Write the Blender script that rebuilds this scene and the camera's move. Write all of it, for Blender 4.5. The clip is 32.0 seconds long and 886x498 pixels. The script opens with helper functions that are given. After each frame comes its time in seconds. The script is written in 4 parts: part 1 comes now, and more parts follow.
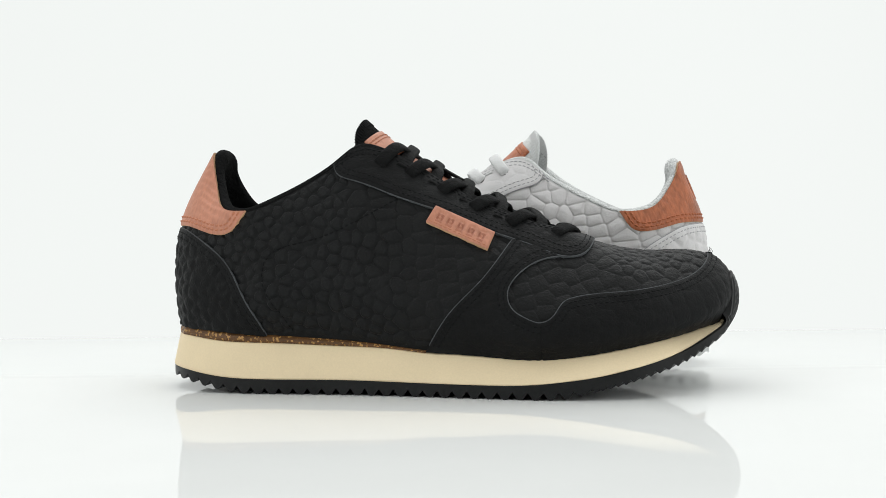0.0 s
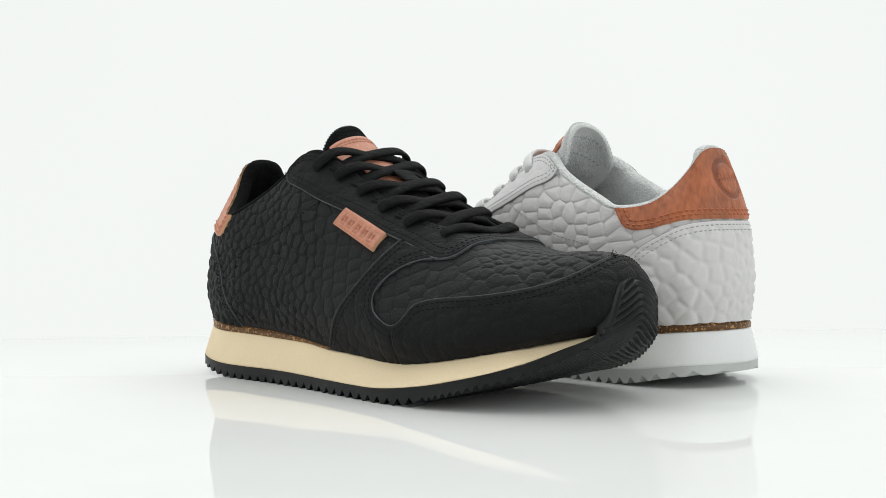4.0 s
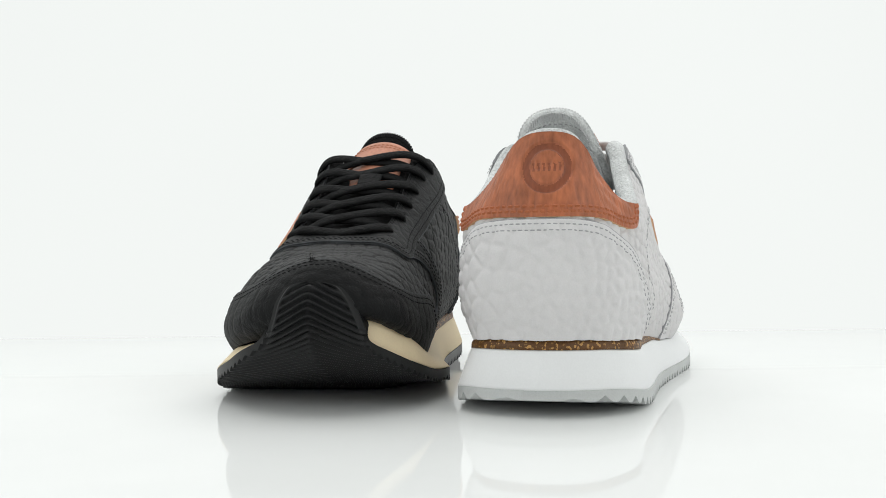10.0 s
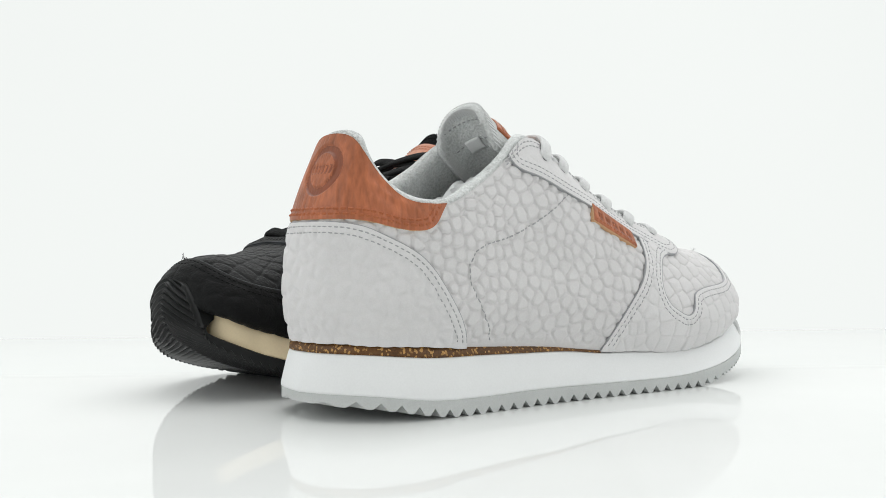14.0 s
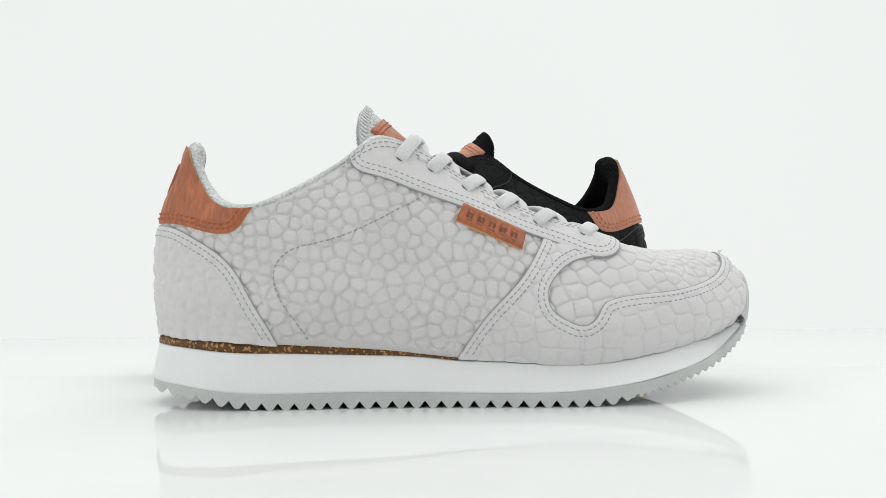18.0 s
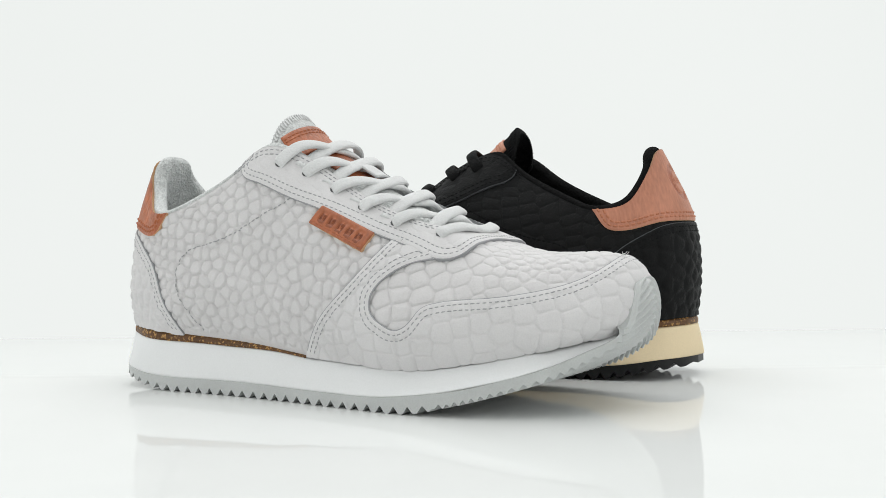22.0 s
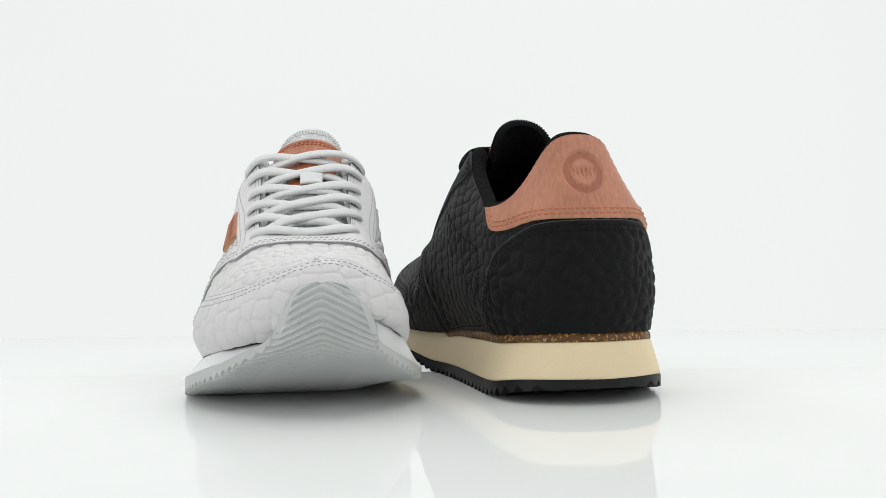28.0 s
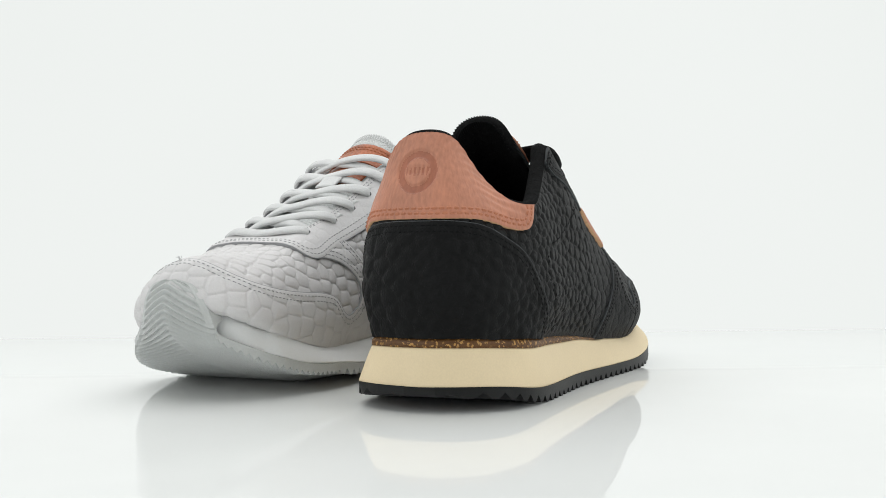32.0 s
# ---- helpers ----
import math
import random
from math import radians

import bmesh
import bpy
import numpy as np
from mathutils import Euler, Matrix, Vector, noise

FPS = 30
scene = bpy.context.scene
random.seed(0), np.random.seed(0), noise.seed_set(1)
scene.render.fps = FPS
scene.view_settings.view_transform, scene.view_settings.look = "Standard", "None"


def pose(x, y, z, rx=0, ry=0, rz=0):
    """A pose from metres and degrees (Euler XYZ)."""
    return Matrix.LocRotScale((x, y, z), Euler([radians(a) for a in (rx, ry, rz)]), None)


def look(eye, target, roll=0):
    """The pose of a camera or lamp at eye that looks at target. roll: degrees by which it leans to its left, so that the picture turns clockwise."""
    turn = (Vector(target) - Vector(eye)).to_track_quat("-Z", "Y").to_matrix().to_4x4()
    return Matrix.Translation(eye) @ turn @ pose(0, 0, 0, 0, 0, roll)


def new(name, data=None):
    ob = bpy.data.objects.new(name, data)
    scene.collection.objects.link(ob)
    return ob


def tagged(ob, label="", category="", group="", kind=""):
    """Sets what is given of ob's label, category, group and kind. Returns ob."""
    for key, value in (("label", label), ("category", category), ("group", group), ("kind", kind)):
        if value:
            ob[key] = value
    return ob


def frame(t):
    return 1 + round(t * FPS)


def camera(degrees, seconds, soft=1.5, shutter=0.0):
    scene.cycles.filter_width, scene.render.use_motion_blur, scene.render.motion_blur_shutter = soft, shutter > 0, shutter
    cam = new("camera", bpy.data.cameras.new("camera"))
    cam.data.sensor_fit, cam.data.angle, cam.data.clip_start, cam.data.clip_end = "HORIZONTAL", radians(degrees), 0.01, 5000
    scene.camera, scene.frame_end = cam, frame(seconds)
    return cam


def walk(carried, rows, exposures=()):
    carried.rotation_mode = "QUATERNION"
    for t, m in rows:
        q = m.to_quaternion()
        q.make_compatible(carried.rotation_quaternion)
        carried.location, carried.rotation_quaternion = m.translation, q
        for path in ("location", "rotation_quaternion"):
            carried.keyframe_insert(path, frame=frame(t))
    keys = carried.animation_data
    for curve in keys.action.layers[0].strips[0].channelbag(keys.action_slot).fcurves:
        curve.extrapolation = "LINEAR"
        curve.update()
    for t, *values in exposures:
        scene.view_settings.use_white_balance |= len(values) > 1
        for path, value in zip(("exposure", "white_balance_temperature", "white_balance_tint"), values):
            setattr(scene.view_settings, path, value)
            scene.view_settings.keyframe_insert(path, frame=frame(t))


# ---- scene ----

MM = 0.001
EYE = (0.0, -0.569, 0.0687)
cam = camera(43.94, 32.0, 0.7)
VIEW = look(EYE, (EYE[0] + math.tan(radians(0.107)), EYE[1] + 1, EYE[2] - math.tan(radians(0.396))), -0.657)
walk(cam, [(0, VIEW), (32, VIEW)], [(0, 0.0), (14, 0.0), (18, -0.06), (32, -0.06)])


# ---- light ----
def light_tent():
    world = bpy.data.worlds.new("white_tent")
    scene.world = world
    world.use_nodes = True
    bg = world.node_tree.nodes["Background"]
    bg.inputs["Color"].default_value = (0.965, 1.0, 0.978, 1)
    bg.inputs["Strength"].default_value = 0.64
    top = bpy.data.lights.new("softbox_top", "AREA")
    top.shape, top.size, top.size_y, top.energy = "RECTANGLE", 1.7, 1.4, 11.2
    new("softbox_top", top).matrix_world = look((0.05, 0.40, 1.05), (0.05, 0.42, 0))
    for name, x, power in (("softbox_left", -0.95, 3.1), ("softbox_right", 0.95, 2.7)):
        side = bpy.data.lights.new(name, "AREA")
        side.shape, side.size, side.size_y, side.energy = "RECTANGLE", 0.6, 0.7, power
        new(name, side).matrix_world = look((x, -0.7, 0.42), (0, 0, 0.05))


light_tent()


# ---- materials ----
def links(mat):
    tree = mat.node_tree
    return tree.nodes, tree.links, tree.nodes["Principled BSDF"]


def surface(name, colour, rough=0.6, grain=900.0, bump=0.1, dist=0.0003, vary=0.12, spec=0.4, patch=60.0, stretch=(1, 1, 1), sheen=0.0):
    """A plain material with a fine grain, broad uneven tone and fine relief."""
    mat = bpy.data.materials.new(name)
    mat.use_nodes = True
    n, l, b = links(mat)
    coord, scale = n.new("ShaderNodeTexCoord"), n.new("ShaderNodeMapping")
    scale.inputs["Scale"].default_value = stretch
    l.new(coord.outputs["Object"], scale.inputs["Vector"])
    fine, broad = n.new("ShaderNodeTexNoise"), n.new("ShaderNodeTexNoise")
    fine.inputs["Scale"].default_value, fine.inputs["Detail"].default_value = grain, 3
    broad.inputs["Scale"].default_value, broad.inputs["Detail"].default_value = patch, 4
    l.new(scale.outputs["Vector"], fine.inputs["Vector"])
    l.new(coord.outputs["Object"], broad.inputs["Vector"])
    add = n.new("ShaderNodeMath")
    add.operation = "ADD"
    l.new(fine.outputs["Fac"], add.inputs[0])
    l.new(broad.outputs["Fac"], add.inputs[1])
    ramp = n.new("ShaderNodeMapRange")
    ramp.inputs["From Min"].default_value, ramp.inputs["From Max"].default_value = 0.6, 1.4
    ramp.inputs["To Min"].default_value, ramp.inputs["To Max"].default_value = 1 - vary, 1 + vary
    l.new(add.outputs[0], ramp.inputs["Value"])
    mix = n.new("ShaderNodeVectorMath")
    mix.operation = "SCALE"
    mix.inputs[0].default_value = colour
    l.new(ramp.outputs["Result"], mix.inputs["Scale"])
    l.new(mix.outputs["Vector"], b.inputs["Base Color"])
    b.inputs["Roughness"].default_value = rough
    b.inputs["Specular IOR Level"].default_value = spec
    b.inputs["Sheen Weight"].default_value = sheen
    if bump:
        relief = n.new("ShaderNodeBump")
        relief.inputs["Strength"].default_value, relief.inputs["Distance"].default_value = bump, dist
        coarse = n.new("ShaderNodeTexNoise")
        coarse.inputs["Scale"].default_value, coarse.inputs["Detail"].default_value = grain * 0.22, 4
        l.new(scale.outputs["Vector"], coarse.inputs["Vector"])
        both = n.new("ShaderNodeMath")
        both.operation = "MULTIPLY_ADD"
        both.inputs[1].default_value = 1.6
        l.new(coarse.outputs["Fac"], both.inputs[0])
        l.new(fine.outputs["Fac"], both.inputs[2])
        l.new(both.outputs[0], relief.inputs["Height"])
        l.new(relief.outputs["Normal"], b.inputs["Normal"])
    return mat


def cork(name):
    mat = surface(name, (0.105, 0.044, 0.010), 0.5, 1400, 0.3, 0.0004, 0.5)
    n, l, b = links(mat)
    coord = n.new("ShaderNodeTexCoord")
    cells = n.new("ShaderNodeTexVoronoi")
    cells.inputs["Scale"].default_value = 1150
    l.new(coord.outputs["Object"], cells.inputs["Vector"])
    pick = n.new("ShaderNodeMapRange")
    pick.inputs["From Min"].default_value, pick.inputs["From Max"].default_value = 0.72, 0.80
    l.new(cells.outputs["Color"], pick.inputs["Value"])
    mix = n.new("ShaderNodeMixRGB")
    old = b.inputs["Base Color"].links[0].from_socket
    l.new(old, mix.inputs["Color1"])
    mix.inputs["Color2"].default_value = (0.46, 0.25, 0.075, 1)
    l.new(pick.outputs["Result"], mix.inputs["Fac"])
    l.new(mix.outputs["Color"], b.inputs["Base Color"])
    return mat


def table_white():
    mat = surface("gloss_white_acrylic", (0.765, 0.778, 0.770), 0.012, 30, 0.0, 0.001, 0.012, 0.5, 3.0)
    links(mat)[2].inputs["IOR"].default_value = 1.13
    return mat


def glowing_backdrop():
    """White backdrop that glows by itself; emission stands in for light falling on it."""
    mat = bpy.data.materials.new("glowing_white_backdrop")
    mat.use_nodes = True
    n, l, b = links(mat)
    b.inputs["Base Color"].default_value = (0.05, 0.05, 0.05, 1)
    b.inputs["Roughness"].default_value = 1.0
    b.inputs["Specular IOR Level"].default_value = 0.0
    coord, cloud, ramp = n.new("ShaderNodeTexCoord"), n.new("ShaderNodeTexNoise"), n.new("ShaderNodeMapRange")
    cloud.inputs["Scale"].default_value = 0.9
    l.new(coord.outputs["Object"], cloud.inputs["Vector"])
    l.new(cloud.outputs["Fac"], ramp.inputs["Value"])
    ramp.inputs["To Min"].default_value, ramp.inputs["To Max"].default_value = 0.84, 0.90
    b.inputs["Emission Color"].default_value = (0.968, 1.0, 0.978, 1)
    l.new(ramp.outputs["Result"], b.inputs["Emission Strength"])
    return mat


M = {
    "fabric": glowing_backdrop(),
    "table": table_white(),
    "black": dict(
        croc=surface("black_embossed_nubuck", (0.0038, 0.0043, 0.0046), 0.55, 1100, 0.8, 0.0005, 0.5, 0.20, 45, sheen=0.02),
        plain=surface("black_nubuck_overlay", (0.0036, 0.0040, 0.0043), 0.58, 1300, 0.7, 0.0005, 0.5, 0.15, 40, sheen=0.015),
        copper=surface("pale_copper_leather", (0.47, 0.200, 0.125), 0.5, 700, 0.55, 0.0005, 0.22, 0.4, 60, (1, 1, 0.08)),
        pressed=surface("burnished_pale_copper_leather", (0.37, 0.135, 0.08), 0.45, 700, 0.5, 0.0004, 0.2, 0.4, 60, (1, 1, 0.08)),
        thread=surface("black_thread", (0.0045, 0.005, 0.0055), 0.8, 3000, 0.0, 0.0003, 0.2, 0.12),
        tabthread=surface("copper_thread", (0.45, 0.175, 0.095), 0.6, 3000, 0.0, 0.0003, 0.2),
        edge=surface("grey_cut_edge", (0.055, 0.060, 0.064), 0.8, 2000, 0.3, 0.0004, 0.6, 0.4, 120),
        lining=surface("black_lining_mesh", (0.009, 0.0092, 0.0094), 0.95, 1000, 0.9, 0.0012, 0.4, 0.05),
        lace=surface("black_lace_weave", (0.0045, 0.0048, 0.005), 0.8, 1300, 0.9, 0.0009, 0.4, 0.15),
        mid=surface("cream_foam", (0.80, 0.66, 0.44), 0.6, 1200, 0.08, 0.0003, 0.05, 0.3, 30),
        out=surface("black_rubber", (0.009, 0.0095, 0.0098), 0.42, 1500, 0.12, 0.0003, 0.3, 0.22),
        hole=surface("black_hole_shade", (0.004, 0.004, 0.004), 0.9, 900, 0.0),
    ),
    "grey": dict(
        croc=surface("pale_grey_embossed_nubuck", (0.625, 0.612, 0.615), 0.66, 1500, 0.45, 0.0003, 0.06, 0.3, 45),
        plain=surface("pale_grey_nubuck_overlay", (0.645, 0.634, 0.638), 0.68, 1700, 0.45, 0.0003, 0.055, 0.3, 40),
        copper=surface("copper_leather", (0.36, 0.112, 0.048), 0.44, 560, 0.8, 0.0006, 0.45, 0.4, 60, (1, 1, 0.06)),
        pressed=surface("burnished_copper_leather", (0.235, 0.066, 0.028), 0.42, 700, 0.5, 0.0004, 0.25, 0.4, 60, (1, 1, 0.08)),
        thread=surface("grey_thread", (0.36, 0.365, 0.37), 0.7, 3000, 0.0, 0.0003, 0.2),
        tabthread=surface("dark_copper_thread", (0.37, 0.108, 0.040), 0.6, 3000, 0.0, 0.0003, 0.2),
        # cut edge darker than the leather: its thin shadow line put into the colour
        edge=surface("shaded_cut_edge", (0.34, 0.345, 0.355), 0.8, 2000, 0.2, 0.0003, 0.2),
        lining=surface("grey_lining_mesh", (0.64, 0.655, 0.65), 0.95, 1000, 1.0, 0.0012, 0.3, 0.1),
        lace=surface("grey_lace_weave", (0.655, 0.66, 0.66), 0.8, 1300, 0.7, 0.0005, 0.08, 0.2),
        mid=surface("white_foam", (0.79, 0.80, 0.805), 0.55, 1200, 0.06, 0.0003, 0.03, 0.3, 30),
        out=surface("grey_rubber", (0.52, 0.535, 0.53), 0.5, 1500, 0.12, 0.0003, 0.08, 0.45),
        hole=surface("grey_hole_shade", (0.10, 0.10, 0.105), 0.9, 900, 0.0),
    ),
    "cut": surface("pale_tan_cut_edge", (0.52, 0.31, 0.17), 0.8, 1500, 0.2, 0.0003, 0.25),
    "cork": cork("speckled_cork"),
    "paper": surface("white_tissue_paper", (0.78, 0.79, 0.79), 0.75, 500, 0.2, 0.0005, 0.05),
    # for the unseen wall added to block light
    "blocker": surface("pale_light_blocker", (0.70, 0.70, 0.69), 0.9, 40, 0.1, 0.002, 0.06),
    "tag": surface("white_woven_tag", (0.75, 0.76, 0.76), 0.8, 2500, 0.2, 0.0003, 0.05),
}


# ---- mesh helpers ----
def mesh_object(name, verts, faces, material, parent=None, label="", smooth=True):
    """One mesh object from vertices in millimetres."""
    data = bpy.data.meshes.new(name)
    data.from_pydata((np.asarray(verts, float) * MM).tolist(), [], faces)
    data.materials.append(material)
    if smooth:
        data.polygons.foreach_set("use_smooth", np.ones(len(data.polygons), bool))
    data.update()
    ob = new(name, data)
    if parent is not None:
        ob.parent = parent
    if label:
        ob["label"] = label
    return ob


def spline(knots, points, at, periodic=False):
    """Cubic spline through points (n, ...) at knots; periodic ones repeat the first point at the end."""
    knots, points, at = np.asarray(knots, float), np.asarray(points, float), np.asarray(at, float)
    n, h = len(knots), np.diff(knots)
    flat = points.reshape(n, -1)
    slope = np.diff(flat, axis=0) / h[:, None]
    a, r = np.zeros((n, n)), np.zeros_like(flat)
    for i in range(1, n - 1):
        a[i, i - 1:i + 2] = h[i - 1], 2 * (h[i - 1] + h[i]), h[i]
        r[i] = 6 * (slope[i] - slope[i - 1])
    if periodic:
        a[0, 0], a[0, -1] = 1, -1
        a[-1, 0], a[-1, 1], a[-1, -2], a[-1, -1] = 2 * h[0], h[0], h[-1], 2 * h[-1]
        r[-1] = 6 * (slope[0] - slope[-1])
    else:
        a[0, 0] = a[-1, -1] = 1
    m = np.linalg.solve(a, r)
    i = np.clip(np.searchsorted(knots, at, side="right") - 1, 0, n - 2)
    t, w = at - knots[i], h[i]
    t, w = t[:, None], w[:, None]
    out = flat[i] + t * (slope[i] - w * (2 * m[i] + m[i + 1]) / 6) + t * t * m[i] / 2 + t ** 3 * (m[i + 1] - m[i]) / (6 * w)
    return out.reshape((len(at),) + points.shape[1:])


def chords(points):
    return np.r_[0, np.cumsum(np.linalg.norm(np.diff(points, axis=0), axis=1))]


def smoothstep(x):
    x = np.clip(x, 0, 1)
    return x * x * (3 - 2 * x)


def inside_distance(px, pz, poly):
    """Signed distance to a polygon in a plane, negative inside."""
    poly = np.asarray(poly, float)
    best, inside = np.full(px.shape, 1e9), np.zeros(px.shape, bool)
    for (ax, az), (bx, bz) in zip(poly, np.roll(poly, -1, 0)):
        dx, dz = bx - ax, bz - az
        t = np.clip(((px - ax) * dx + (pz - az) * dz) / (dx * dx + dz * dz + 1e-12), 0, 1)
        best = np.minimum(best, (px - ax - t * dx) ** 2 + (pz - az - t * dz) ** 2)
        if az != bz:
            cross = ((az > pz) != (bz > pz)) & (px < (bx - ax) * (pz - az) / (bz - az) + ax)
            inside ^= cross
    return np.where(inside, -1, 1) * np.sqrt(best)


def rounded(points, steps=6):
    """A smooth open curve through points in a plane."""
    points = np.asarray(points, float)
    k = chords(points)
    return [tuple(p) for p in spline(k, points, np.linspace(0, k[-1], steps * (len(points) - 1) + 1))]


# ---- the last: five rings round the upper, from the sole's edge to the opening (mm; heel to toe along x) ----
# each spoke: sole edge, lower wall, upper wall, shoulder, opening
TOE = [
    ((255.5, 5, 32), (259.8, 5, 46), (248.5, 5, 61.5), (221.8, 3, 63.5), (185.1, 1, 72)),
]
OUTER_FRONT = [
    ((249.8, -13.6, 30.6), (254.9, -15.4, 43), (241, -9.9, 59.5), (219.8, -6.9, 63), (184.7, -9, 72)),
    ((236.7, -28.5, 28), (240.6, -31.2, 36), (230.3, -25.3, 53), (212.1, -18, 62), (180.6, -16.2, 73.2)),
    ((219.2, -38.8, 24), (220.7, -42.6, 32), (214.5, -36.7, 50), (202.5, -27, 62), (173.1, -18.6, 76)),
    ((195, -45.2, 19.5), (195.8, -48.8, 30), (191.7, -41.7, 48), (184.1, -31.4, 62), (162, -18.8, 80.5)),
    ((170.1, -44.7, 17), (170.1, -50.4, 29), (168, -45.4, 47), (162.1, -35.4, 64), (147, -18.7, 87.5)),
    ((145.1, -43, 18.5), (145, -47.3, 33), (143.9, -44.5, 52), (140, -36.1, 72), (130, -19.1, 95.8)),
    ((119.9, -40.2, 20), (118.9, -44.5, 36), (118, -41.9, 56), (116, -36.6, 80), (112, -20.6, 106.8)),
]
OUTER_REAR = [
    ((94.9, -37.3, 23), (93.9, -42, 40), (94, -40, 61), (93, -36.9, 84), (91.2, -25.8, 112.6)),
    ((70, -35.5, 25), (69, -41, 42), (70, -39.2, 60), (71.9, -36.4, 80), (74.6, -29.3, 102)),
    ((44.9, -35.3, 26.5), (43, -40.5, 40), (44, -39.2, 57), (47, -37.7, 73), (49.9, -33.9, 88)),
    ((20, -32.3, 28.5), (18, -33.6, 42), (18.8, -33.4, 57), (22.6, -33.2, 71), (30.3, -32.7, 83.5)),
    ((10.4, -26.7, 29), (9.6, -29.9, 43), (10.8, -29.5, 58), (15, -29.2, 72), (22.4, -27, 86.5)),
    ((4.1, -22.9, 29.5), (3.4, -24.9, 43), (4.4, -24.3, 59), (7.8, -24.7, 75), (17.2, -19.8, 95)),
    ((0.5, -17.1, 30), (-0.9, -18.9, 44), (-0.6, -18.8, 60), (2.5, -18.7, 78), (13.8, -15.1, 104)),
    ((-3.5, -10.1, 30), (-4.7, -11.4, 44), (-4.9, -11.4, 61), (-1.6, -11.2, 81), (12, -10.3, 111)),
]
HEEL = [
    ((-4.5, 0, 30), (-6.5, -0, 44), (-6.4, 0, 62), (-2.8, 0, 82), (9.9, 0, 113.5)),
]
INNER_REAR = [
    ((-3.2, 10.1, 30), (-5.2, 11.5, 44), (-4.9, 11.4, 61), (-1.4, 11.1, 81), (10.5, 10.6, 111)),
    ((0.3, 17.2, 30), (-1.5, 19.3, 44), (-1.2, 19.2, 60), (1.9, 19.1, 78), (11.6, 16.2, 104)),
    ((4.3, 23.2, 29.5), (2.9, 25.6, 43), (3.4, 25.6, 59), (6.6, 25.7, 75), (15.2, 21.7, 95)),
    ((10.8, 26.5, 29), (10, 29.6, 43), (10.4, 30.3, 58), (14.3, 30.8, 72), (20.9, 29.1, 86.5)),
    ((20.5, 29.7, 28.5), (18, 33.4, 42), (18.6, 34.4, 57), (22.3, 34.8, 71), (30, 34.3, 83.5)),
    ((45, 32.1, 27), (43.1, 37.7, 40), (44.1, 37.6, 57), (47, 37.6, 73), (50, 34.8, 88)),
    ((70, 31.7, 25.5), (69, 38.4, 42), (70, 38.8, 60), (72, 38.2, 80), (75, 32.1, 102)),
    ((95, 31.6, 24), (94, 37.7, 41), (94, 39.4, 62), (93, 38.8, 85), (91.1, 27.5, 112.6)),
]
INNER_FRONT = [
    ((120, 32.2, 22), (119, 37.3, 38), (118, 39.2, 58), (116, 37.1, 82), (112, 22.7, 106.8)),
    ((145, 34.3, 20), (145, 39, 35), (144, 39.5, 54), (140, 35.8, 74), (130, 20.8, 95.8)),
    ((170.1, 37.1, 19), (170.2, 41.3, 31), (168, 38.8, 49), (162, 33.4, 66), (147, 20.5, 87.5)),
    ((197, 40, 20), (197, 42.4, 31), (192.8, 38.3, 48), (185, 30.5, 63), (162, 20.5, 80.5)),
    ((224.8, 39, 28), (226.5, 40.4, 33), (218.5, 35.9, 50), (202.9, 26.7, 62.5), (173, 20.2, 76)),
    ((242.6, 32.8, 35), (246, 35.6, 38.5), (236.6, 30.7, 53), (213, 20, 62.5), (180.5, 18, 73.2)),
    ((252.2, 20.4, 39), (256.8, 21.9, 43.5), (246.5, 17.8, 60), (221, 11, 63), (184.6, 11, 72)),
]
NU, NV = 1240, 196


SHAPE = {"lean": 0.0, "tongue": 0.0, "tab": 0.0, "sway": 0.0, "tip": 0.75}


def last():
    """The upper's smooth surface and its outward normals, (NV, NU, 3)."""
    spokes = np.array(TOE + OUTER_FRONT + OUTER_REAR + HEEL + INNER_REAR + INNER_FRONT + TOE, float)
    back = smoothstep((spokes[..., 2] - 72) / 35) * smoothstep((45 - spokes[..., 0]) / 25)
    spokes[..., 0] += SHAPE["lean"] * back
    spokes[..., 2] += SHAPE["tab"] * back
    spokes[..., 1] += SHAPE["sway"] * back
    k = chords(spokes[:, 1])
    u = np.linspace(0, k[-1], NU + 1)[:-1]
    rings = spline(k, spokes, u, True)
    steps = np.linalg.norm(np.diff(rings, axis=1), axis=2).mean(0)
    kv = np.r_[0, np.cumsum(steps)]
    p = spline(kv, rings.transpose(1, 0, 2), np.linspace(0, kv[-1], NV))
    # towards the toe the throat is cut lower on the outer side than on the inner
    x, y = p[-1, :, 0], p[-1, :, 1]
    low = np.interp(x, [88, 112, 140, 165, 178, 186], [0.0, 2.2, 4.6, 6.0, 4.5, 0.0]) * smoothstep((-y - 3) / 10)
    run = np.linalg.norm(np.diff(p, axis=0), axis=2).sum(0)
    at = np.linspace(0, NV - 1, NV)[:, None] * (1 - low / run)[None]
    i = np.clip(at.astype(int), 0, NV - 2)
    t = (at - i)[..., None]
    c = np.arange(NU)[None]
    p = p[i, c] * (1 - t) + p[i + 1, c] * t
    return p, outward(p)


def outward(p):
    du = np.roll(p, -1, 1) - np.roll(p, 1, 1)
    dv = np.gradient(p, axis=0)
    n = np.cross(du, dv)
    n /= np.linalg.norm(n, axis=2, keepdims=True) + 1e-9
    if (n[30, :, 1] * p[30, :, 1]).sum() < 0:
        n = -n
    return n


SURF, NORM = last()
PX, PY, PZ = SURF[..., 0], SURF[..., 1], SURF[..., 2]


